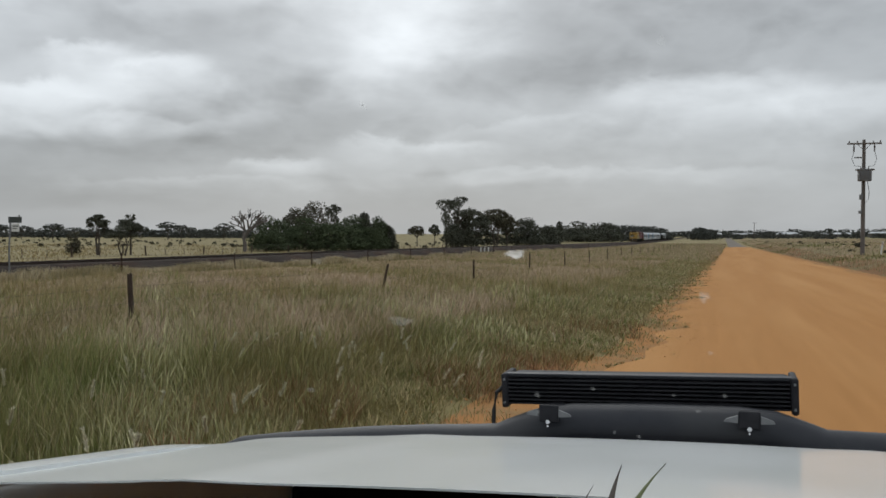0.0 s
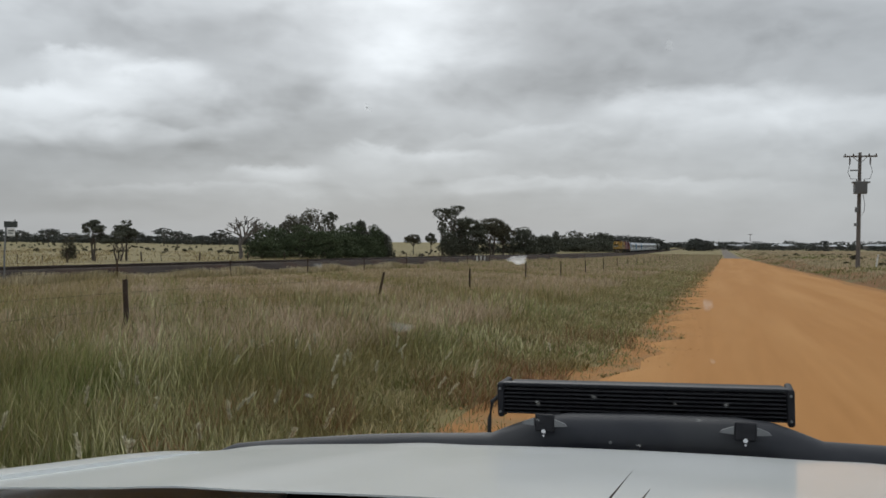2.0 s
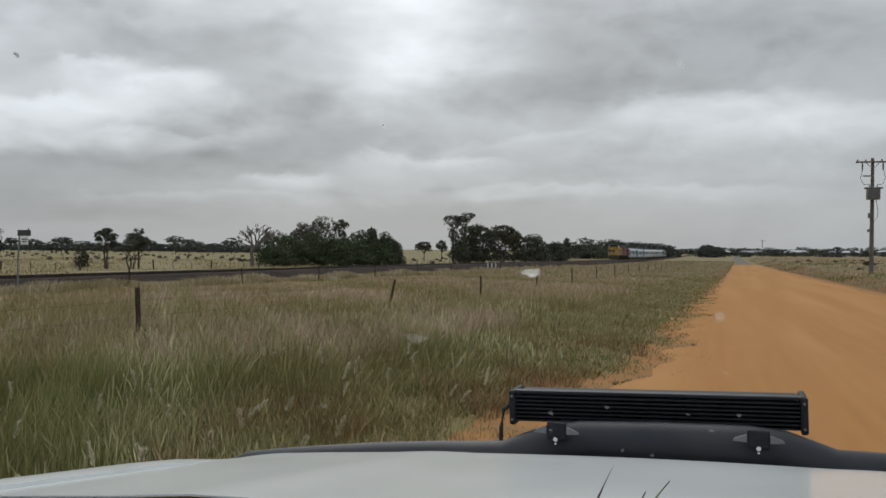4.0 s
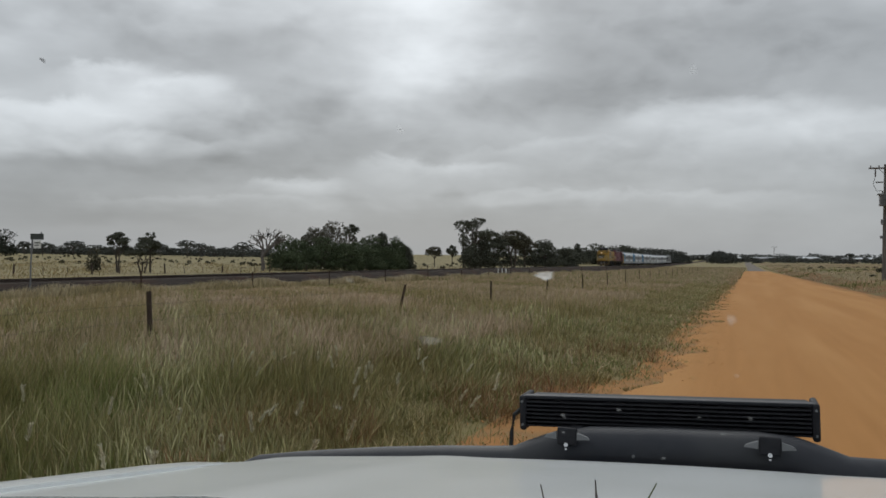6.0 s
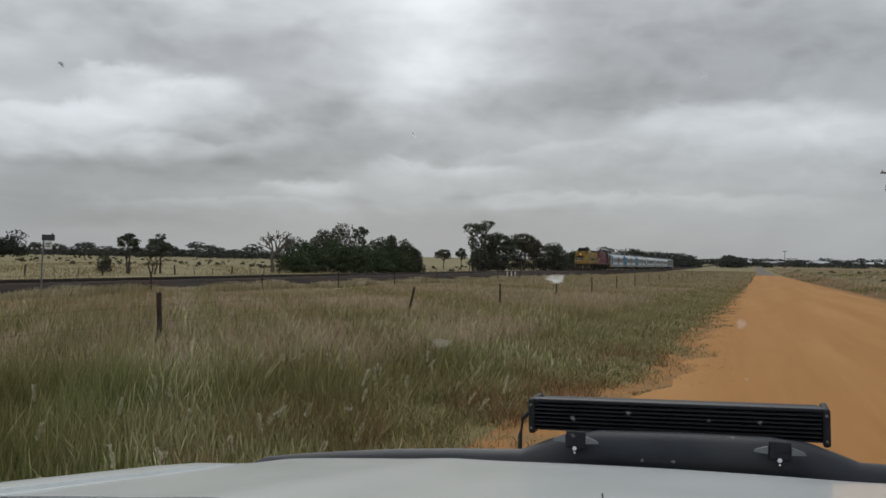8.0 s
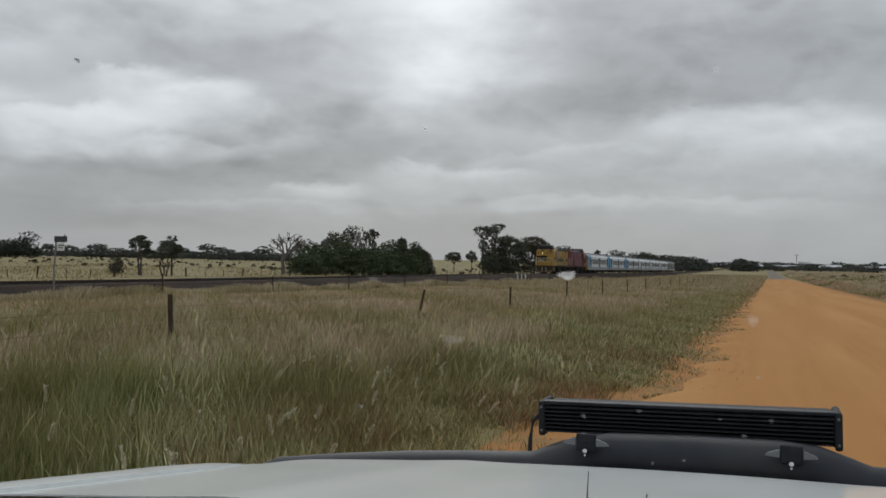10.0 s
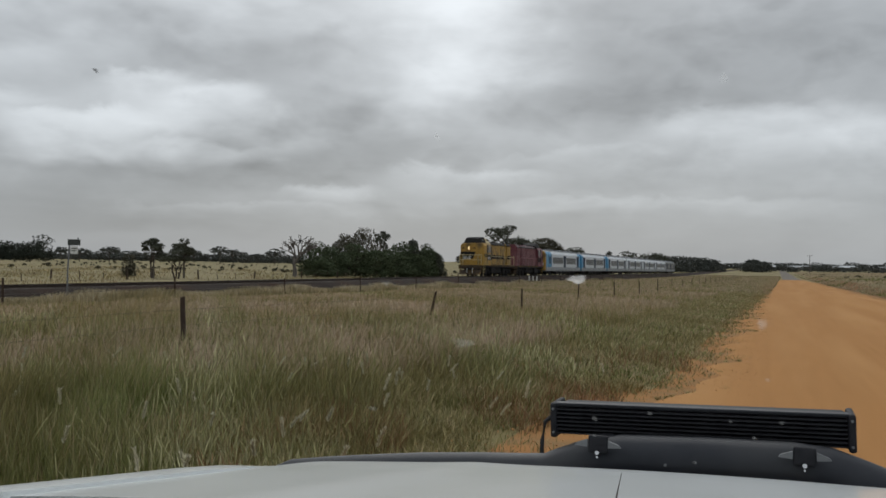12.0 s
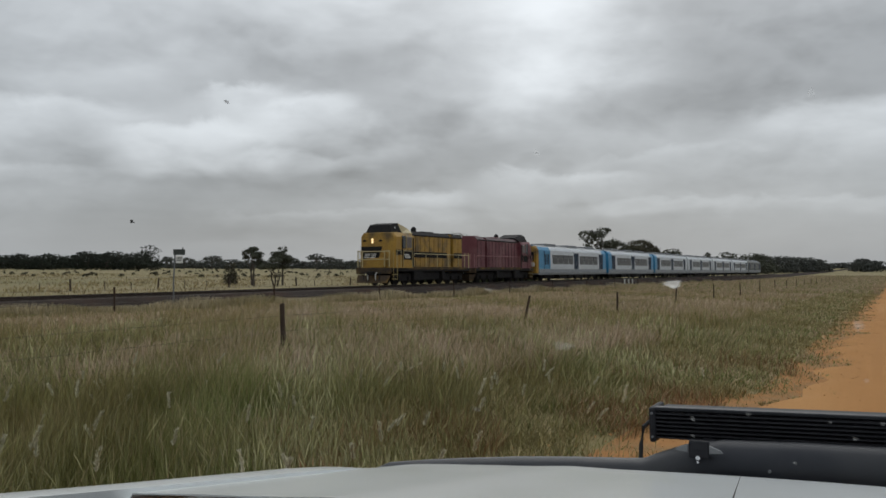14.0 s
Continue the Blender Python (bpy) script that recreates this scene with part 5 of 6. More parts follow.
def coach(label, front, rear, cab=None, body=M_COACH):
    """A suburban coach: three doorways a side, long windows, rounded roof, underfloor boxes. front / rear: colours of the ends."""
    t = thing("passenger_coach", label, "coach", group="coaches of the train")
    L = COACH - 0.85

    def ring(y, dz=0.0, w=1.5):
        return [(-w, y, 0.78), (w, y, 0.78), (w + 0.02, y, 1.8), (w - 0.04, y, 3.1), (w - 0.25, y, 3.42 - dz), (0.6, y, 3.6 - dz), (-0.6, y, 3.6 - dz), (-w + 0.25, y, 3.42 - dz), (-w + 0.04, y, 3.1), (-w - 0.02, y, 1.8)]

    ys = [0.3, 3.6 if cab else 1.7, L - 1.7, L + 0.0]
    for k, mt in enumerate((front, body, rear)):
        part("body_end" if k != 1 else "body", Build().loft([ring(ys[k]), ring(ys[k + 1])]), mt, t, {0: "front body section", 1: "pale middle body section", 2: "rear body section"}[k])
    part("roof", Build().loft([[(-1.2, y, 3.425), (1.2, y, 3.425), (0.7, y, 3.66), (-0.7, y, 3.66)] for y in (0.4, L + 0.1)]), M_ROOFGREY, t, "grey roof")
    for y in (4.0, 11.0, 17.5):
        part("roof_unit", Build().box(-0.8, 0.8, y, y + 3.2, 3.6, 3.85, 0.06), M_ROOFGREY, t)
    part("skirt", Build().box(-1.535, 1.535, 0.4, L + 0.1, 0.80, 1.22, 0.02), M_COACHGREY, t, "grey lower panel")
    part("solebar", Build().box(-1.44, 1.44, 0.3, L + 0.2, 0.62, 0.80, 0.02), M_COACHGREY, t)
    for y, w in ((7.2, 2.2), (10.0, 1.6), (12.4, 2.8), (15.6, 1.2)):
        part("equipment_box", Build().box(-1.25, 1.25, y, y + w, 0.2, 0.66, 0.04), M_SOOT, t)
    bogie(t, 2.6, 2, 2.4, 0.45)
    bogie(t, L - 5.0, 2, 2.4, 0.45)
    for s in (-1, 1):
        def panel(name, y0, y1, z0, z1, mt, o=0.03, parent=t):
            xs = sorted((s * 1.44, s * (1.5 + o)))
            return part(name, Build().box(xs[0], xs[1], y0, y1, z0, z1, 0.015), mt, parent)
        for c, dm in ((2.5, M_DARKBLUE), (11.9, M_DARKBLUE), (L - 2.1, M_DARKBLUE)):
            for q in (-0.66, 0.02):
                dr = panel("door", c + q, c + q + 0.64, 0.84, 2.95, M_DARKBLUE if c > 4 and front != M_BLUE else (M_BLUE if front == M_BLUE and c < 4 and cab else M_DARKBLUE), 0.025)
                panel("door_window", c + q + 0.10, c + q + 0.54, 1.65, 2.72, dm, 0.034, dr)
            panel("door_frame", c - 0.74, c - 0.67, 0.82, 3.0, M_DARKBLUE, 0.03)
            panel("door_frame", c + 0.67, c + 0.74, 0.82, 3.0, M_DARKBLUE, 0.03)
        for y0, y1 in ((4.2, 5.8), (5.9, 7.5), (7.6, 9.2), (9.3, 10.8), (13.1, 14.7), (14.8, 16.4), (16.5, 18.1), (18.2, 19.8)):
            w = panel("window", y0, y1, 1.72, 2.68, M_COACHWIN, 0.022)
            panel("window_bar", y0 + 0.05, y1 - 0.05, 2.36, 2.40, M_COACHGREY, 0.03, w)
    if cab:
        part("cab_front", Build().loft([[(-1.4, -0.15, 0.8), (1.4, -0.15, 0.8), (1.36, -0.05, 3.2), (0.9, 0.0, 3.5), (-0.9, 0.0, 3.5), (-1.36, -0.05, 3.2)], [(-1.5, 0.26, 0.78), (1.5, 0.26, 0.78), (1.47, 0.26, 3.1), (1.2, 0.26, 3.5), (-1.2, 0.26, 3.5), (-1.47, 0.26, 3.1)]]), cab, t, "yellow cab front")
        part("windscreen", Build().box(-1.1, 1.1, -0.17, -0.05, 2.0, 2.9, 0.03), M_DARKGLASS, t)
        part("front_band", Build().box(-1.2, 1.2, -0.2, -0.1, 1.45, 1.85, 0.03), M_WHITE, t, "white front band")
    for y in (-0.1, L + 0.6):
        part("gangway" if not cab or y > 1 else "coupler", Build().box(-0.5, 0.5, y - 0.25, y + 0.2, 0.9 if not cab or y > 1 else 0.75, 2.9 if not cab or y > 1 else 1.1, 0.05), M_SOOT, t)
    return t


TRAIN = []  # (thing, distance of its front behind the leading headstock, length, turned round)


def build_train():
    a = loco("locomotive", "yellow and black diesel locomotive with lit headlights, leading", M_YELLOW, True, True, 13.9, True)
    b = loco("locomotive", "maroon diesel locomotive running cab-last behind the yellow one", M_RED, False, False, 14.3, False)
    TRAIN.append((a, 0.0, 13.9, False))
    TRAIN.append((b, 14.1, 14.3, True))
    s = 29.0
    for k in range(6):
        front = M_BLUE if k < 3 else M_COACH
        rear = M_BLUE if k < 2 else M_COACH
        lab = "blue and white suburban coach with a yellow cab front" if k == 0 else ("white suburban coach with sky-blue ends" if k < 3 else "white suburban coach with dark doors")
        c = coach(lab, front, rear, M_YELLOW if k == 0 else None)
        TRAIN.append((c, s, COACH, False))
        s += COACH
    c = coach("grey suburban coach at the train's tail", M_TAIL, M_TAIL, None, M_TAIL)
    TRAIN.append((c, s, COACH, False))


# ---------------------------------------------------------------- the parked car
def hood_z(x, y):
    """Crown of the bonnet; the car leans a little towards the ditch."""
    return 1.246 - (0.053 - 0.008 * min(1, max(0, (y - 0.735) / 0.885))) * (x - 0.2) ** 2 + 0.1595 * (1.62 - y) - 0.035 * max(0, y - 1.35) ** 2 * 8


def build_car():
    t = thing("car", "white off-road car on the road edge with black bull bar", "car")
    c = -0.14
    # bonnet: a crowned double skin with a rolled front edge and two pressed flutes
    xs = np.concatenate([[-0.80], np.linspace(-0.79, 0.51, 41), [0.52]])
    ys = np.concatenate([[0.723], np.linspace(0.735, 1.60, 24), [1.615, 1.62]])
    b = Build()
    rows = []
    for y in ys:
        row = []
        for x in xs:
            z = hood_z(x, y) + 0.0025 * math.exp(-((abs(x - c) - 0.36) / 0.05) ** 2)
            z -= 0.012 if (x < -0.795 or x > 0.515) else 0
            z -= 0.02 if y > 1.618 else (0.006 if y > 1.61 else 0)
            row.append((x, y, z))
        rows.append(row)
    n = len(xs)
    top = [p for r in rows for p in r]
    f = [(i * n + j, i * n + j + 1, (i + 1) * n + j + 1, (i + 1) * n + j) for i in range(len(ys) - 1) for j in range(n - 1)]
    b.add(top, f)
    b.add([(x, y, z - 0.002) for x, y, z in top], [q[::-1] for q in f])
    rim = [j for j in range(n)] + [i * n + n - 1 for i in range(1, len(ys))] + [(len(ys) - 1) * n + j for j in range(n - 2, -1, -1)] + [i * n for i in range(len(ys) - 2, 0, -1)]
    k = len(top)
    b.f += [(rim[i], rim[i - 1], rim[i - 1] + k, rim[i] + k) for i in range(len(rim))]
    bon = part("bonnet", b, M_CARWHITE, t, "white bonnet with light dust", True)
    # guards beside the bonnet, rounded down to the wheel arches
    for s in (-1, 1):
        inner, outer = (-0.806, -0.955) if s < 0 else (0.526, 0.675)
        secs = []
        for y in np.linspace(0.45, 1.66, 12):
            row = []
            for u in np.linspace(0, 1, 9):
                x = inner + (outer - inner) * math.sin(u * math.pi / 2)
                z = hood_z(inner, min(y, 1.6)) + 0.004 - 0.16 * (1 - math.cos(u * math.pi / 2)) ** 1.6 - 0.014 * ease(y, 1.15, 1.4) - 0.05 * ease(y, 1.5, 1.66)
                row.append((x, y, z))
            row += [(outer, y, 0.72), (inner, y, 0.72)]
            secs.append(row)
        part("guard", Build().loft(secs), M_CARWHITE, t, "white front guard", True)
        for wy in (1.12,):
            wx = outer - s * 0.14
            wh = part("wheel", Build().tube([(wx - 0.12, wy, 0.40), (wx + 0.12, wy, 0.40)], 0.24, 24), M_GREY, t)
            part("tyre", Build().tube([(wx - 0.13, wy, 0.40), (wx - 0.10, wy, 0.40), (wx + 0.10, wy, 0.40), (wx + 0.13, wy, 0.40)], [0.33, 0.385, 0.385, 0.33], 28), M_RUBBER, wh)
    part("grille", Build().box(-0.80, 0.52, 1.50, 1.60, 0.62, 1.14, 0.03), M_BLACK, t)
    part("cowl", Build().loft([[(x, 0.46, 1.1), (x, 0.716, 1.1), (x, 0.716, hood_z(x, 0.735) - 0.014), (x, 0.60, hood_z(x, 0.75) - 0.02), (x, 0.46, hood_z(x, 0.75) - 0.03)] for x in np.linspace(-0.80, 0.52, 12)]), M_BLACK, t, "black plastic cowl below the windscreen")
    part("bumper", Build().box(-1.02, 0.74, 1.62, 1.86, 0.48, 0.82, 0.06), M_BARBLACK, t)
    # bull bar: top tube with a raised middle hoop, down to the bumper on two stays
    bz = [(-1.10, 1.66, 1.03), (-1.07, 1.70, 1.085), (-1.02, 1.72, 1.107), (-0.93, 1.72, 1.121), (-0.84, 1.72, 1.133), (-0.71, 1.72, 1.149), (-0.58, 1.72, 1.161), (-0.48, 1.72, 1.168), (-0.43, 1.72, 1.173), (-0.40, 1.72, 1.186),
          (-0.345, 1.72, 1.203), (-0.28, 1.72, 1.213), (-0.13, 1.72, 1.220), (0.03, 1.72, 1.224), (0.09, 1.72, 1.219), (0.135, 1.72, 1.206), (0.18, 1.72, 1.197), (0.3, 1.72, 1.197), (0.5, 1.72, 1.190), (0.66, 1.72, 1.175), (0.74, 1.71, 1.150), (0.80, 1.66, 1.08)]
    bz = [(x, y, z + 0.009 * float(ease(z, 1.19, 1.212))) for x, y, z in bz]
    bar = part("bull_bar", Build().tube(bz, 0.045, 14), M_BARBLACK, t, "black steel bull bar top tube", True)
    for x in (-0.72, -0.30, 0.02, 0.44):
        part("stay", Build().tube([(x, 1.72, 0.7), (x, 1.72, 1.15 if abs(x + 0.14) > 0.3 else 1.2)], 0.035, 10), M_BARBLACK, bar)
    for x in (-1.085, 0.79):
        part("stay", Build().tube([(x, 1.66, 1.07), (x * 0.98, 1.7, 0.7)], 0.04, 10), M_BARBLACK, bar)
    for x, z in ((-0.195, 1.245), (-0.6, 1.19)):
        part("rivet", Build().tube([(x, 1.672, z - 0.02), (x, 1.682, z - 0.02)], 0.003, 8), M_GREY, bar)
    # LED light bar seen from behind: finned alloy housing, end caps, two feet, a cable
    lb = part("light_bar", Build().box(-0.428, 0.126, 1.792, 1.86, 1.250, 1.314, 0.008), M_ALLOY, t, "black finned LED light bar")
    for k in range(8):
        z = 1.2545 + 0.0082 * k
        part("fin", Build().add([(-0.428, 1.776, z), (0.124, 1.776, z), (0.124, 1.794, z + 0.001), (-0.428, 1.794, z + 0.001), (-0.428, 1.776, z + 0.0025), (0.124, 1.776, z + 0.0025), (0.124, 1.794, z + 0.005), (-0.428, 1.794, z + 0.005)],
                                [(0, 1, 2, 3), (7, 6, 5, 4), (0, 4, 5, 1), (1, 5, 6, 2), (3, 2, 6, 7), (0, 3, 7, 4)]), M_ALLOY, lb)
    for x0, x1 in ((-0.441, -0.427), (0.125, 0.139)):
        cap = part("end_cap", Build().box(x0, x1, 1.772, 1.862, 1.246, 1.318, 0.005), M_ALLOY, lb)
        for z in (1.258, 1.306):
            part("screw", Build().tube([((x0 + x1) / 2, 1.768, z), ((x0 + x1) / 2, 1.773, z)], 0.0026, 8), M_GREY, cap)
    part("top_edge", Build().box(-0.43, 0.128, 1.775, 1.80, 1.3142, 1.3182, 0.001), M_BARBLACK, lb, "worn top edge")
    lean = Matrix.Translation((-0.151, 0, 1.283)) @ Matrix.Rotation(radians(-1.65), 4, 'Y') @ Matrix.Translation((0.151, 0, -1.2815))
    for ob in (lb, *lb.children_recursive):
        ob.data.transform(lean)
    for x, top in ((-0.320, 1.268), (0.047, 1.277)):
        br = part("foot", Build().box(x - 0.019, x + 0.019, 1.664, 1.672, top - 0.030, top + 0.004, 0.003).box(x - 0.013, x + 0.013, 1.664, 1.80, top - 0.016, top - 0.012, 0.0015), M_ALLOY, lb)
        for s in (-1, 1):
            part("gusset", Build().add([(x + s * 0.020, 1.660, top - 0.018), (x + s * 0.044, 1.660, top - 0.016), (x + s * 0.040, 1.660, top - 0.011), (x + s * 0.020, 1.660, top - 0.004), (x + s * 0.020, 1.666, top - 0.018), (x + s * 0.044, 1.666, top - 0.016), (x + s * 0.040, 1.666, top - 0.011), (x + s * 0.020, 1.666, top - 0.004)],
                                       [(0, 1, 2, 3), (7, 6, 5, 4), (0, 4, 5, 1), (1, 5, 6, 2), (2, 6, 7, 3), (3, 7, 4, 0)]), M_GREY, br, "worn grey bracket edge")
        part("bolt", Build().tube([(x, 1.655, top - 0.027), (x, 1.665, top - 0.027)], 0.0045, 6).tube([(x, 1.655, top - 0.035), (x, 1.663, top - 0.035)], 0.0022, 6), M_CHROME, br)
    part("cable", Build().tube([(-0.436, 1.79, 1.285), (-0.452, 1.775, 1.27), (-0.455, 1.765, 1.235), (-0.452, 1.75, 1.19), (-0.45, 1.73, 1.15)], 0.0045, 6), M_RUBBER, lb, "black cable hanging to the bull bar", True)
    # rest of the shell, behind the view
    part("scuttle", Build().box(-0.95, 0.67, -0.05, 0.46, 0.45, 1.05, 0.03), M_CARWHITE, t)
    return t


def windscreen():
    """The raked pane before the camera, with specks of dirt and dried splashes on it."""
    ma = bpy.data.materials.new("windscreen_glass")
    ma.use_nodes = True
    nt = ma.node_tree
    nt.nodes.clear()
    tr, gl, mx, out = (nt.nodes.new(k) for k in ("ShaderNodeBsdfTransparent", "ShaderNodeBsdfGlossy", "ShaderNodeMixShader", "ShaderNodeOutputMaterial"))
    tr.inputs[0].default_value = (0.97, 0.98, 0.98, 1)
    gl.inputs["Roughness"].default_value = 0.05
    mx.inputs[0].default_value = 0.0
    nt.links.new(tr.outputs[0], mx.inputs[1])
    nt.links.new(gl.outputs[0], mx.inputs[2])
    nt.links.new(mx.outputs[0], out.inputs[0])

    def film_mat(name, col, alpha):
        m = bpy.data.materials.new(name)
        m.use_nodes = True
        q = m.node_tree
        q.nodes.clear()
        a, d, x, o = (q.nodes.new(k) for k in ("ShaderNodeBsdfTransparent", "ShaderNodeBsdfTranslucent", "ShaderNodeMixShader", "ShaderNodeOutputMaterial"))
        d.inputs[0].default_value = (*col, 1)
        n, mr = q.nodes.new("ShaderNodeTexNoise"), q.nodes.new("ShaderNodeMapRange")
        tc = q.nodes.new("ShaderNodeTexCoord")
        at = q.nodes.new("ShaderNodeAttribute")
        at.attribute_name = "along"
        mu = q.nodes.new("ShaderNodeMath")
        mu.operation = "MULTIPLY"
        q.links.new(tc.outputs["Object"], n.inputs["Vector"])
        n.inputs["Scale"].default_value = 300
        mr.inputs[1].default_value, mr.inputs[2].default_value, mr.inputs[3].default_value, mr.inputs[4].default_value = 0.3, 0.7, alpha * 0.6, alpha
        q.links.new(n.outputs[0], mr.inputs[0])
        q.links.new(mr.outputs[0], mu.inputs[0])
        q.links.new(at.outputs["Fac"], mu.inputs[1])
        q.links.new(mu.outputs[0], x.inputs[0])
        q.links.new(a.outputs[0], x.inputs[1])
        q.links.new(d.outputs[0], x.inputs[2])
        q.links.new(x.outputs[0], o.inputs[0])
        return m

    t = thing("windscreen", "raked clear windscreen with dried splashes and dirt specks", "windscreen")
    y0, z0, y1, z1 = 0.56, 1.359, -0.05, 1.799
    dv = Vector((0, y1 - y0, z1 - z0)).normalized()
    nv = Vector((0, -dv.z, dv.y))
    pane = part("pane", Build().loft([[(-0.93, y0, z0), (0.65, y0, z0), (0.65, y0, z0) , (-0.93, y0, z0)], [(-0.80, y1, z1), (0.52, y1, z1), (0.52, y1 + 0.004, z1), (-0.80, y1 + 0.004, z1)]]), ma, t)
    pane.visible_shadow = False
    pale, dark = film_mat("dried_splash", (0.95, 0.95, 0.93), 0.5), film_mat("insect_smear", (0.10, 0.10, 0.10), 0.85)
    hazy = film_mat("faint_splash", (0.85, 0.88, 0.86), 0.10)
    # direction (degrees left, degrees up), half sizes in mm, turn, kind
    for az, el, w, h, turn, kind in SPECKS:
        a, e = radians(az), radians(el)
        d = Vector((-math.sin(a) * math.cos(e), math.cos(a) * math.cos(e), math.sin(e)))
        P0 = Vector((0, y0, z0))
        k = (P0 - EYE).dot(nv) / d.dot(nv)
        c = EYE + d * k + nv * (-0.002 if nv.y > 0 else 0.002)
        u, v = Vector((1, 0, 0)), dv
        ca, sa = math.cos(radians(turn)), math.sin(radians(turn))
        ring, al = [c], [1.0]
        for r, op in ((0.6, 0.9), (1.0, 0.0)):
            for j in range(14):
                q = 2 * math.pi * j / 14
                g = 1 + 0.16 * math.sin(3 * q + az) + 0.1 * math.sin(5 * q + el)
                px, py = w * 0.001 * r * g * math.cos(q), h * 0.0017 * r * g * math.sin(q)
                ring.append(c + u * (px * ca - py * sa) + v * (px * sa + py * ca))
                al.append(op)
        loops, starts = [], []
        for j in range(14):
            starts.append(len(loops))
            loops += [0, 1 + j, 1 + (j + 1) % 14]
        for j in range(14):
            starts.append(len(loops))
            loops += [1 + j, 15 + j, 15 + (j + 1) % 14, 1 + (j + 1) % 14]
        me = arrays_mesh("speck", [tuple(p) for p in ring], loops, starts, {"pale": pale, "dark": dark, "hazy": hazy}[kind], al)
        part("speck", me, None, t).visible_shadow = False


SPECKS = [
    (12.77, -0.61, 3.1, 1.4, 18, "pale"),
    (22.61, 9.15, 0.9, 1.0, 0, "hazy"),
    (22.61, 9.15, 0.3, 0.2, 0, "dark"),
    (44.75, 12.17, 0.8, 0.6, 0, "dark"),
    (3.38, 12.87, 0.9, 0.9, 0, "hazy"),
    (0.89, -3.21, 1.5, 1.5, 0, "hazy"),
    (0.87, -3.39, 1.7, 1.7, 0, "hazy"),
    (20.33, -5.06, 4.8, 2.0, 8, "hazy"),
    (0.52, -6.86, 1.0, 0.9, 0, "hazy"),
    (7.83, -9.37, 1.0, 0.9, 0, "hazy"),
    (4.95, -12.29, 1.0, 0.9, 0, "hazy"),
    (2.77, -9.60, 0.7, 0.7, 0, "hazy"),
    (25.69, -1.07, 1.7, 0.9, 20, "hazy"),
    (26.23, -9.47, 2.4, 1.2, 20, "hazy"),
    (11.41, -9.86, 1.0, 1.5, 0, "hazy"),
    (11.40, -10.95, 0.9, 0.9, 0, "hazy"),
    (-0.31, -9.48, 0.9, 1.0, 0, "hazy"),
    (1.31, -10.53, 1.0, 0.9, 0, "hazy"),
]


LEAVES = []


def build_leaves():
    """Narrow dry leaves caught at the foot of the windscreen, fluttering in the wind."""
    brown = mat("brown_leaf", (0.05, 0.035, 0.025), (0.03, 0.022, 0.016), 60, 0.6)
    green = mat("green_leaf", (0.11, 0.13, 0.045), (0.08, 0.10, 0.03), 60, 0.6)
    for x, length, w, curve, mt, lab in ((-0.115, 0.118, 0.0028, 0.004, brown, "thin dark dry grass leaf"), (-0.078, 0.098, 0.0072, 0.016, brown, "brown curled gum leaf"), (-0.078, 0.112, 0.0048, 0.026, green, "green narrow leaf"), (-0.110, 0.085, 0.010, 0.02, green, "green broad leaf")):
        t = thing("leaf", lab + " caught at the windscreen's foot", "leaf", None, "leaves at the windscreen")
        secs = []
        for k in range(9):
            u = k / 8
            ww = w * (0.55 + 0.6 * math.sin(math.pi * min(1, u * 0.9 + 0.1))) * (1 - u ** 3 * 0.95)
            cx = curve * u * u
            secs.append([(cx - ww / 2, 0, length * u), (cx, 0.0015, length * u), (cx + ww / 2, 0, length * u), (cx, -0.0006, length * u)])
        part("leaf_blade", Build().loft(secs), mt, t, "", True)
        LEAVES.append((t, x))


BIRD = []


def build_bird():
    m = plain("dark_feathers", (0.02, 0.02, 0.022), 0.8)
    t = thing("bird", "small dark bird flying over the pasture", "bird")
    part("body", Build().tube([(0, -0.17, 0), (0, -0.08, 0.01), (0, 0.05, 0.01), (0, 0.16, 0), (0, 0.27, 0)], [0.02, 0.06, 0.07, 0.04, 0.03], 8), m, t)
    for s in (-1, 1):
        w = part("wing", Build().loft([[(0, -0.10, 0.03), (0, 0.08, 0.03), (0, 0.08, 0.04), (0, -0.10, 0.04)], [(s * 0.22, -0.12, 0.04), (s * 0.22, 0.06, 0.04), (s * 0.22, 0.06, 0.048), (s * 0.22, -0.12, 0.048)], [(s * 0.42, 0.02, 0.03), (s * 0.42, 0.05, 0.03), (s * 0.42, 0.05, 0.034), (s * 0.42, 0.02, 0.034)]]), m, t)
        BIRD.append((w, s))
    BIRD.append((t, 0))


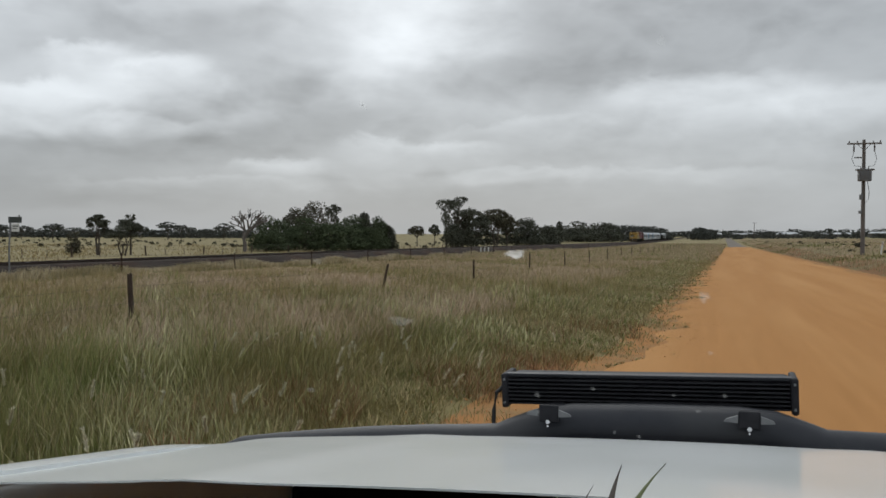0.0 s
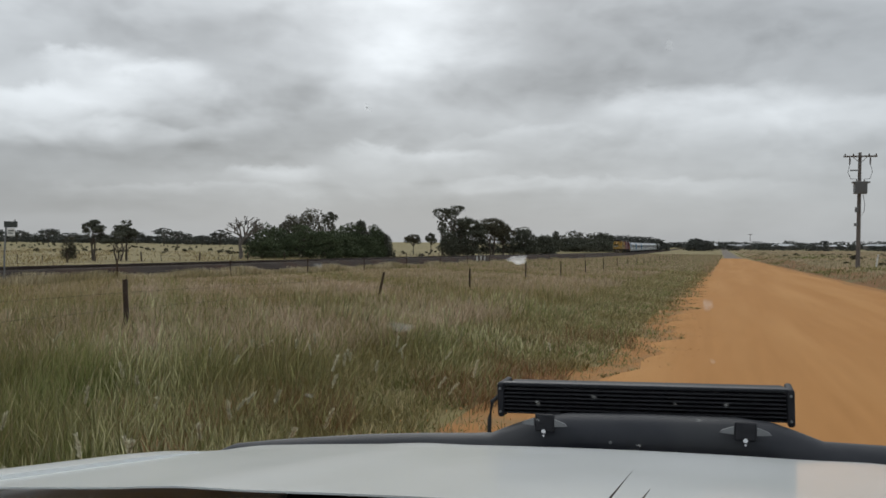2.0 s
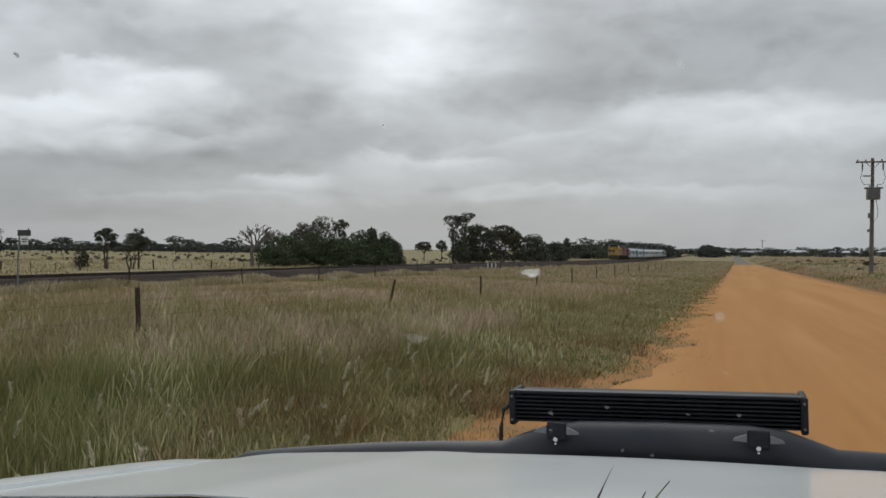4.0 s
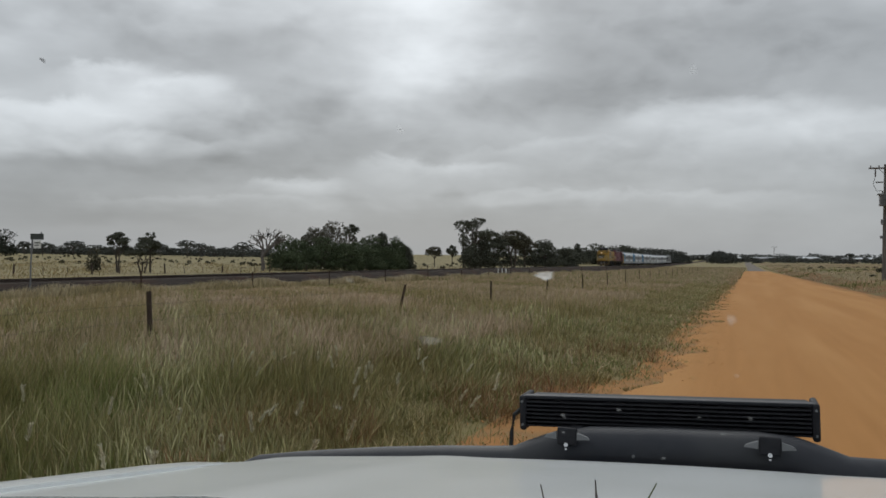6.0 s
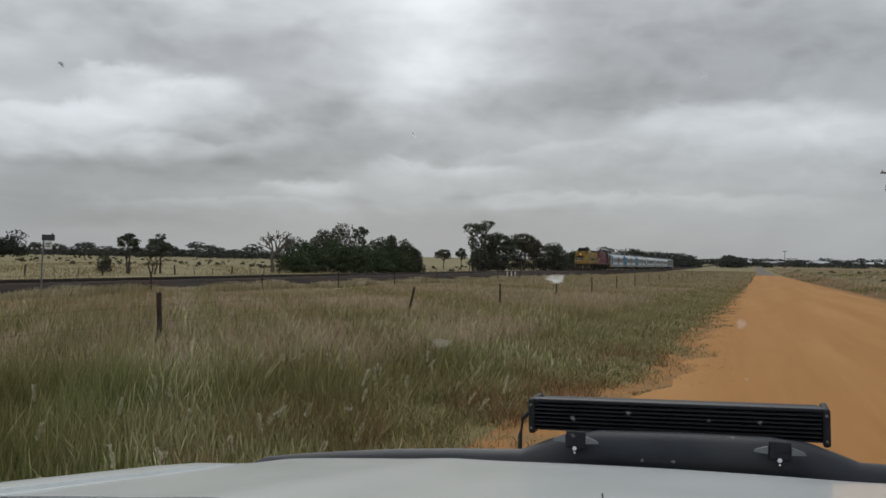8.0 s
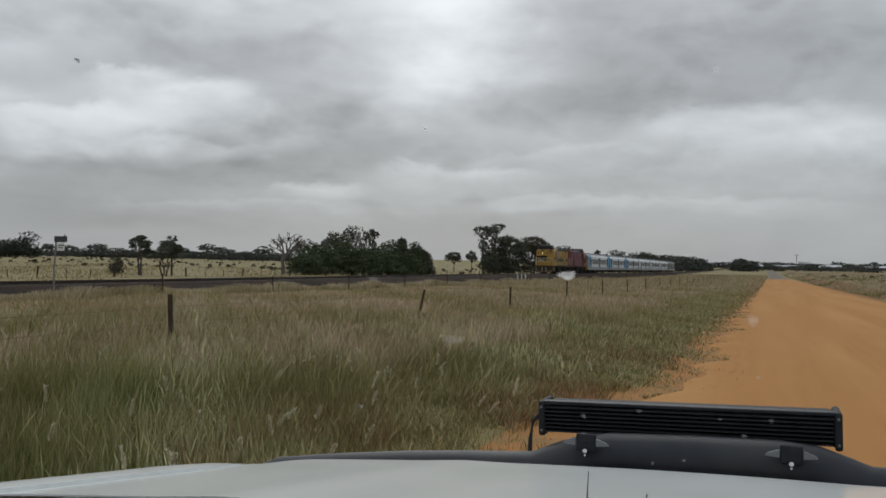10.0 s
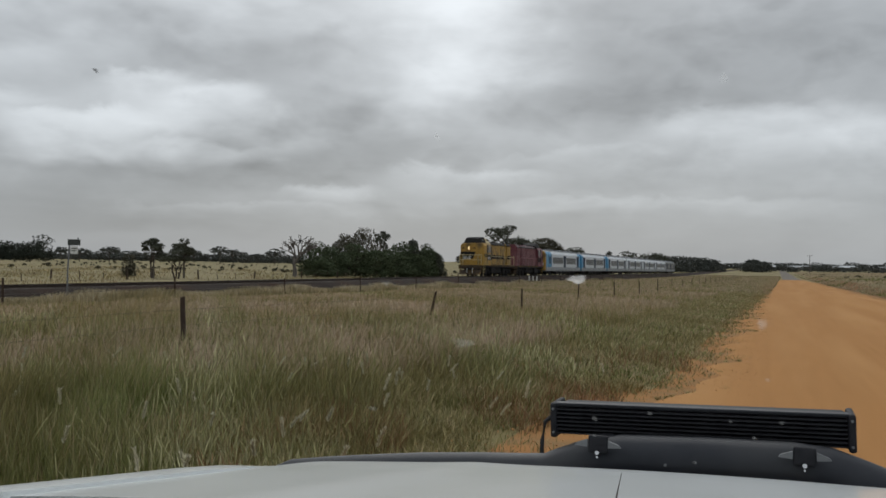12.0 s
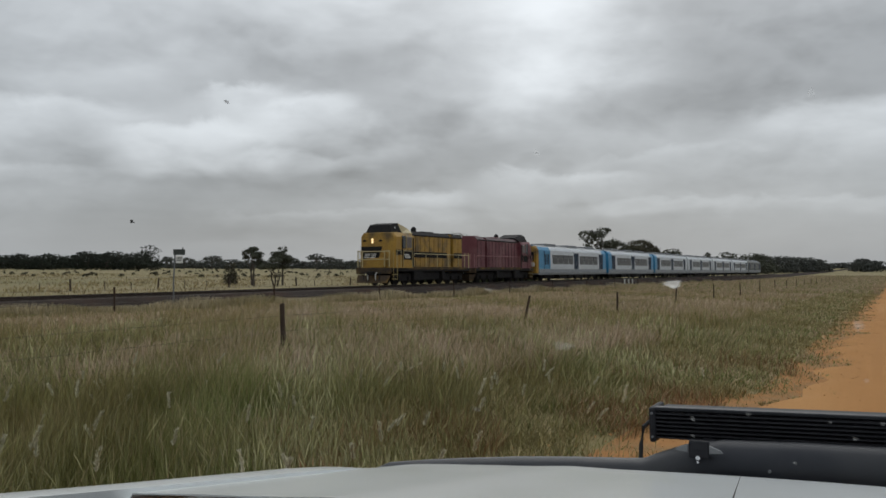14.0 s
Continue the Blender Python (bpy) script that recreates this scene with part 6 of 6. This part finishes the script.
# ---------------------------------------------------------------- what moves
def motions():
    speed, nose14 = 20.35, 52.2  # metres a second; the leading coupler's place at 14 s
    for ob, back, length, turned in TRAIN:
        rows = []
        for k in range(0, 29):
            t = k * 0.5
            y0 = nose14 + speed * (14 - t) + back
            y1 = y0 + length
            z0, z1 = rail_z(y0), rail_z(y1)
            p = math.degrees(math.atan2(z1 - z0, length))
            rows.append((t, pose(TRACK_X, y1, z1, -p, 0, 180) if turned else pose(TRACK_X, y0, z0, p, 0, 0)))
        walk(ob, rows)
    # leaves: they swing about their feet (sideways, then forwards), up into view and down again
    swings = (
        ((0, 19, 72), (0.5, 32, 46), (1, 37, 48), (1.5, 6, 42), (2, 37, 46), (2.5, 37, 46), (3, 37, 46), (4.2, 9.5, 52), (5.5, -42, 56), (6, -43, 56), (6.5, -30, 50), (7, -34, 48), (7.5, -24, 60), (8, -24, 84), (9.3, 9.5, 60), (10.5, -33, 52), (11, 26, 54), (11.5, 26, 84), (12, -4, 54), (12.5, 4, 66), (13, 14, 50), (13.5, -12, 56), (14, 7, 52)),
        ((0, -11, 54), (0.5, 10, 54), (1, 12, 54), (1.5, -4, 54), (2, 13, 56), (2.5, 14, 58), (3, 14, 84), (4.2, -5.5, 52), (5.5, -47, 48), (6, -37, 44), (6.5, -15, 58), (7, -17, 56), (7.5, -34, 46), (8, -44, 50), (9.3, -5.5, 60), (10.5, -39, 50), (11, -46, 50), (11.5, -46, 84), (12, -46, 84), (12.5, -46, 84), (13, -39, 46), (13.5, -38, 46), (14, -38, 84)),
        ((0, 10, 54), (0.5, 10, 84), (1, 28, 58), (1.5, 12, 54), (2, 12, 84), (2.5, 12, 84), (3, 12, 84), (4.2, 5, 52), (5.5, -53, 58), (6, -12, 60), (6.5, -12, 84), (7, -2, 58), (7.5, -11, 58), (8, -11, 84), (9.3, 5, 60), (10.5, 7, 58), (11, 7, 84), (11.5, 7, 84), (12, 7, 84), (12.5, 7, 84), (13, -17, 62), (13.5, -12, 58), (14, -12, 84)),
        ((0, -62, 72), (0.5, -60, 84), (1.0, -50, 84), (1.5, -30, 62), (2.0, -60, 84), (4.0, -60, 80), (7.0, -60, 84), (10.0, -60, 80), (14.0, -60, 84)),
    )
    for j, (ob, x) in enumerate(LEAVES):
        walk(ob, [(t, pose(x, 0.60, 1.364, -f, a, 0)) for t, a, f in swings[j]])
    # the bird leaves the dead tree and crosses to the left
    rows = []
    for t, az, el in ((0, 30.3, 1.35), (12.2, 30.3, 1.35), (12.35, 31.3, 1.6), (12.5, 32.83, 2.0), (13.0, 38.0, 2.7), (13.5, 42.8, 2.98), (14.0, 46.72, 2.84)):
        x, y = polar(az, 88)
        rows.append((t, pose(x, y, 1.6 + 88 * math.tan(radians(el)), 0, 0, -60)))
    for ob, s in BIRD:
        if s == 0:
            walk(ob, rows)
        else:
            walk(ob, [(k * 0.1, pose(0, 0, 0, 0, s * 35 * math.sin(k * 2.1) if k > 120 else s * 50, 0)) for k in range(141)])


build_ground()
build_embankment()
build_town()
build_trees()
build_fences()
build_sign()
power_pole(-7.88, 84, 9.6, True)
power_pole(-1.83, 500, 9.5, False)
for gx, gy, gl in ((13.4, 86, 8),):
    guide_post(gx, gy, gl)
build_train()
build_car()
windscreen()
build_leaves()
build_bird()
build_stones()
build_grass()
motions()
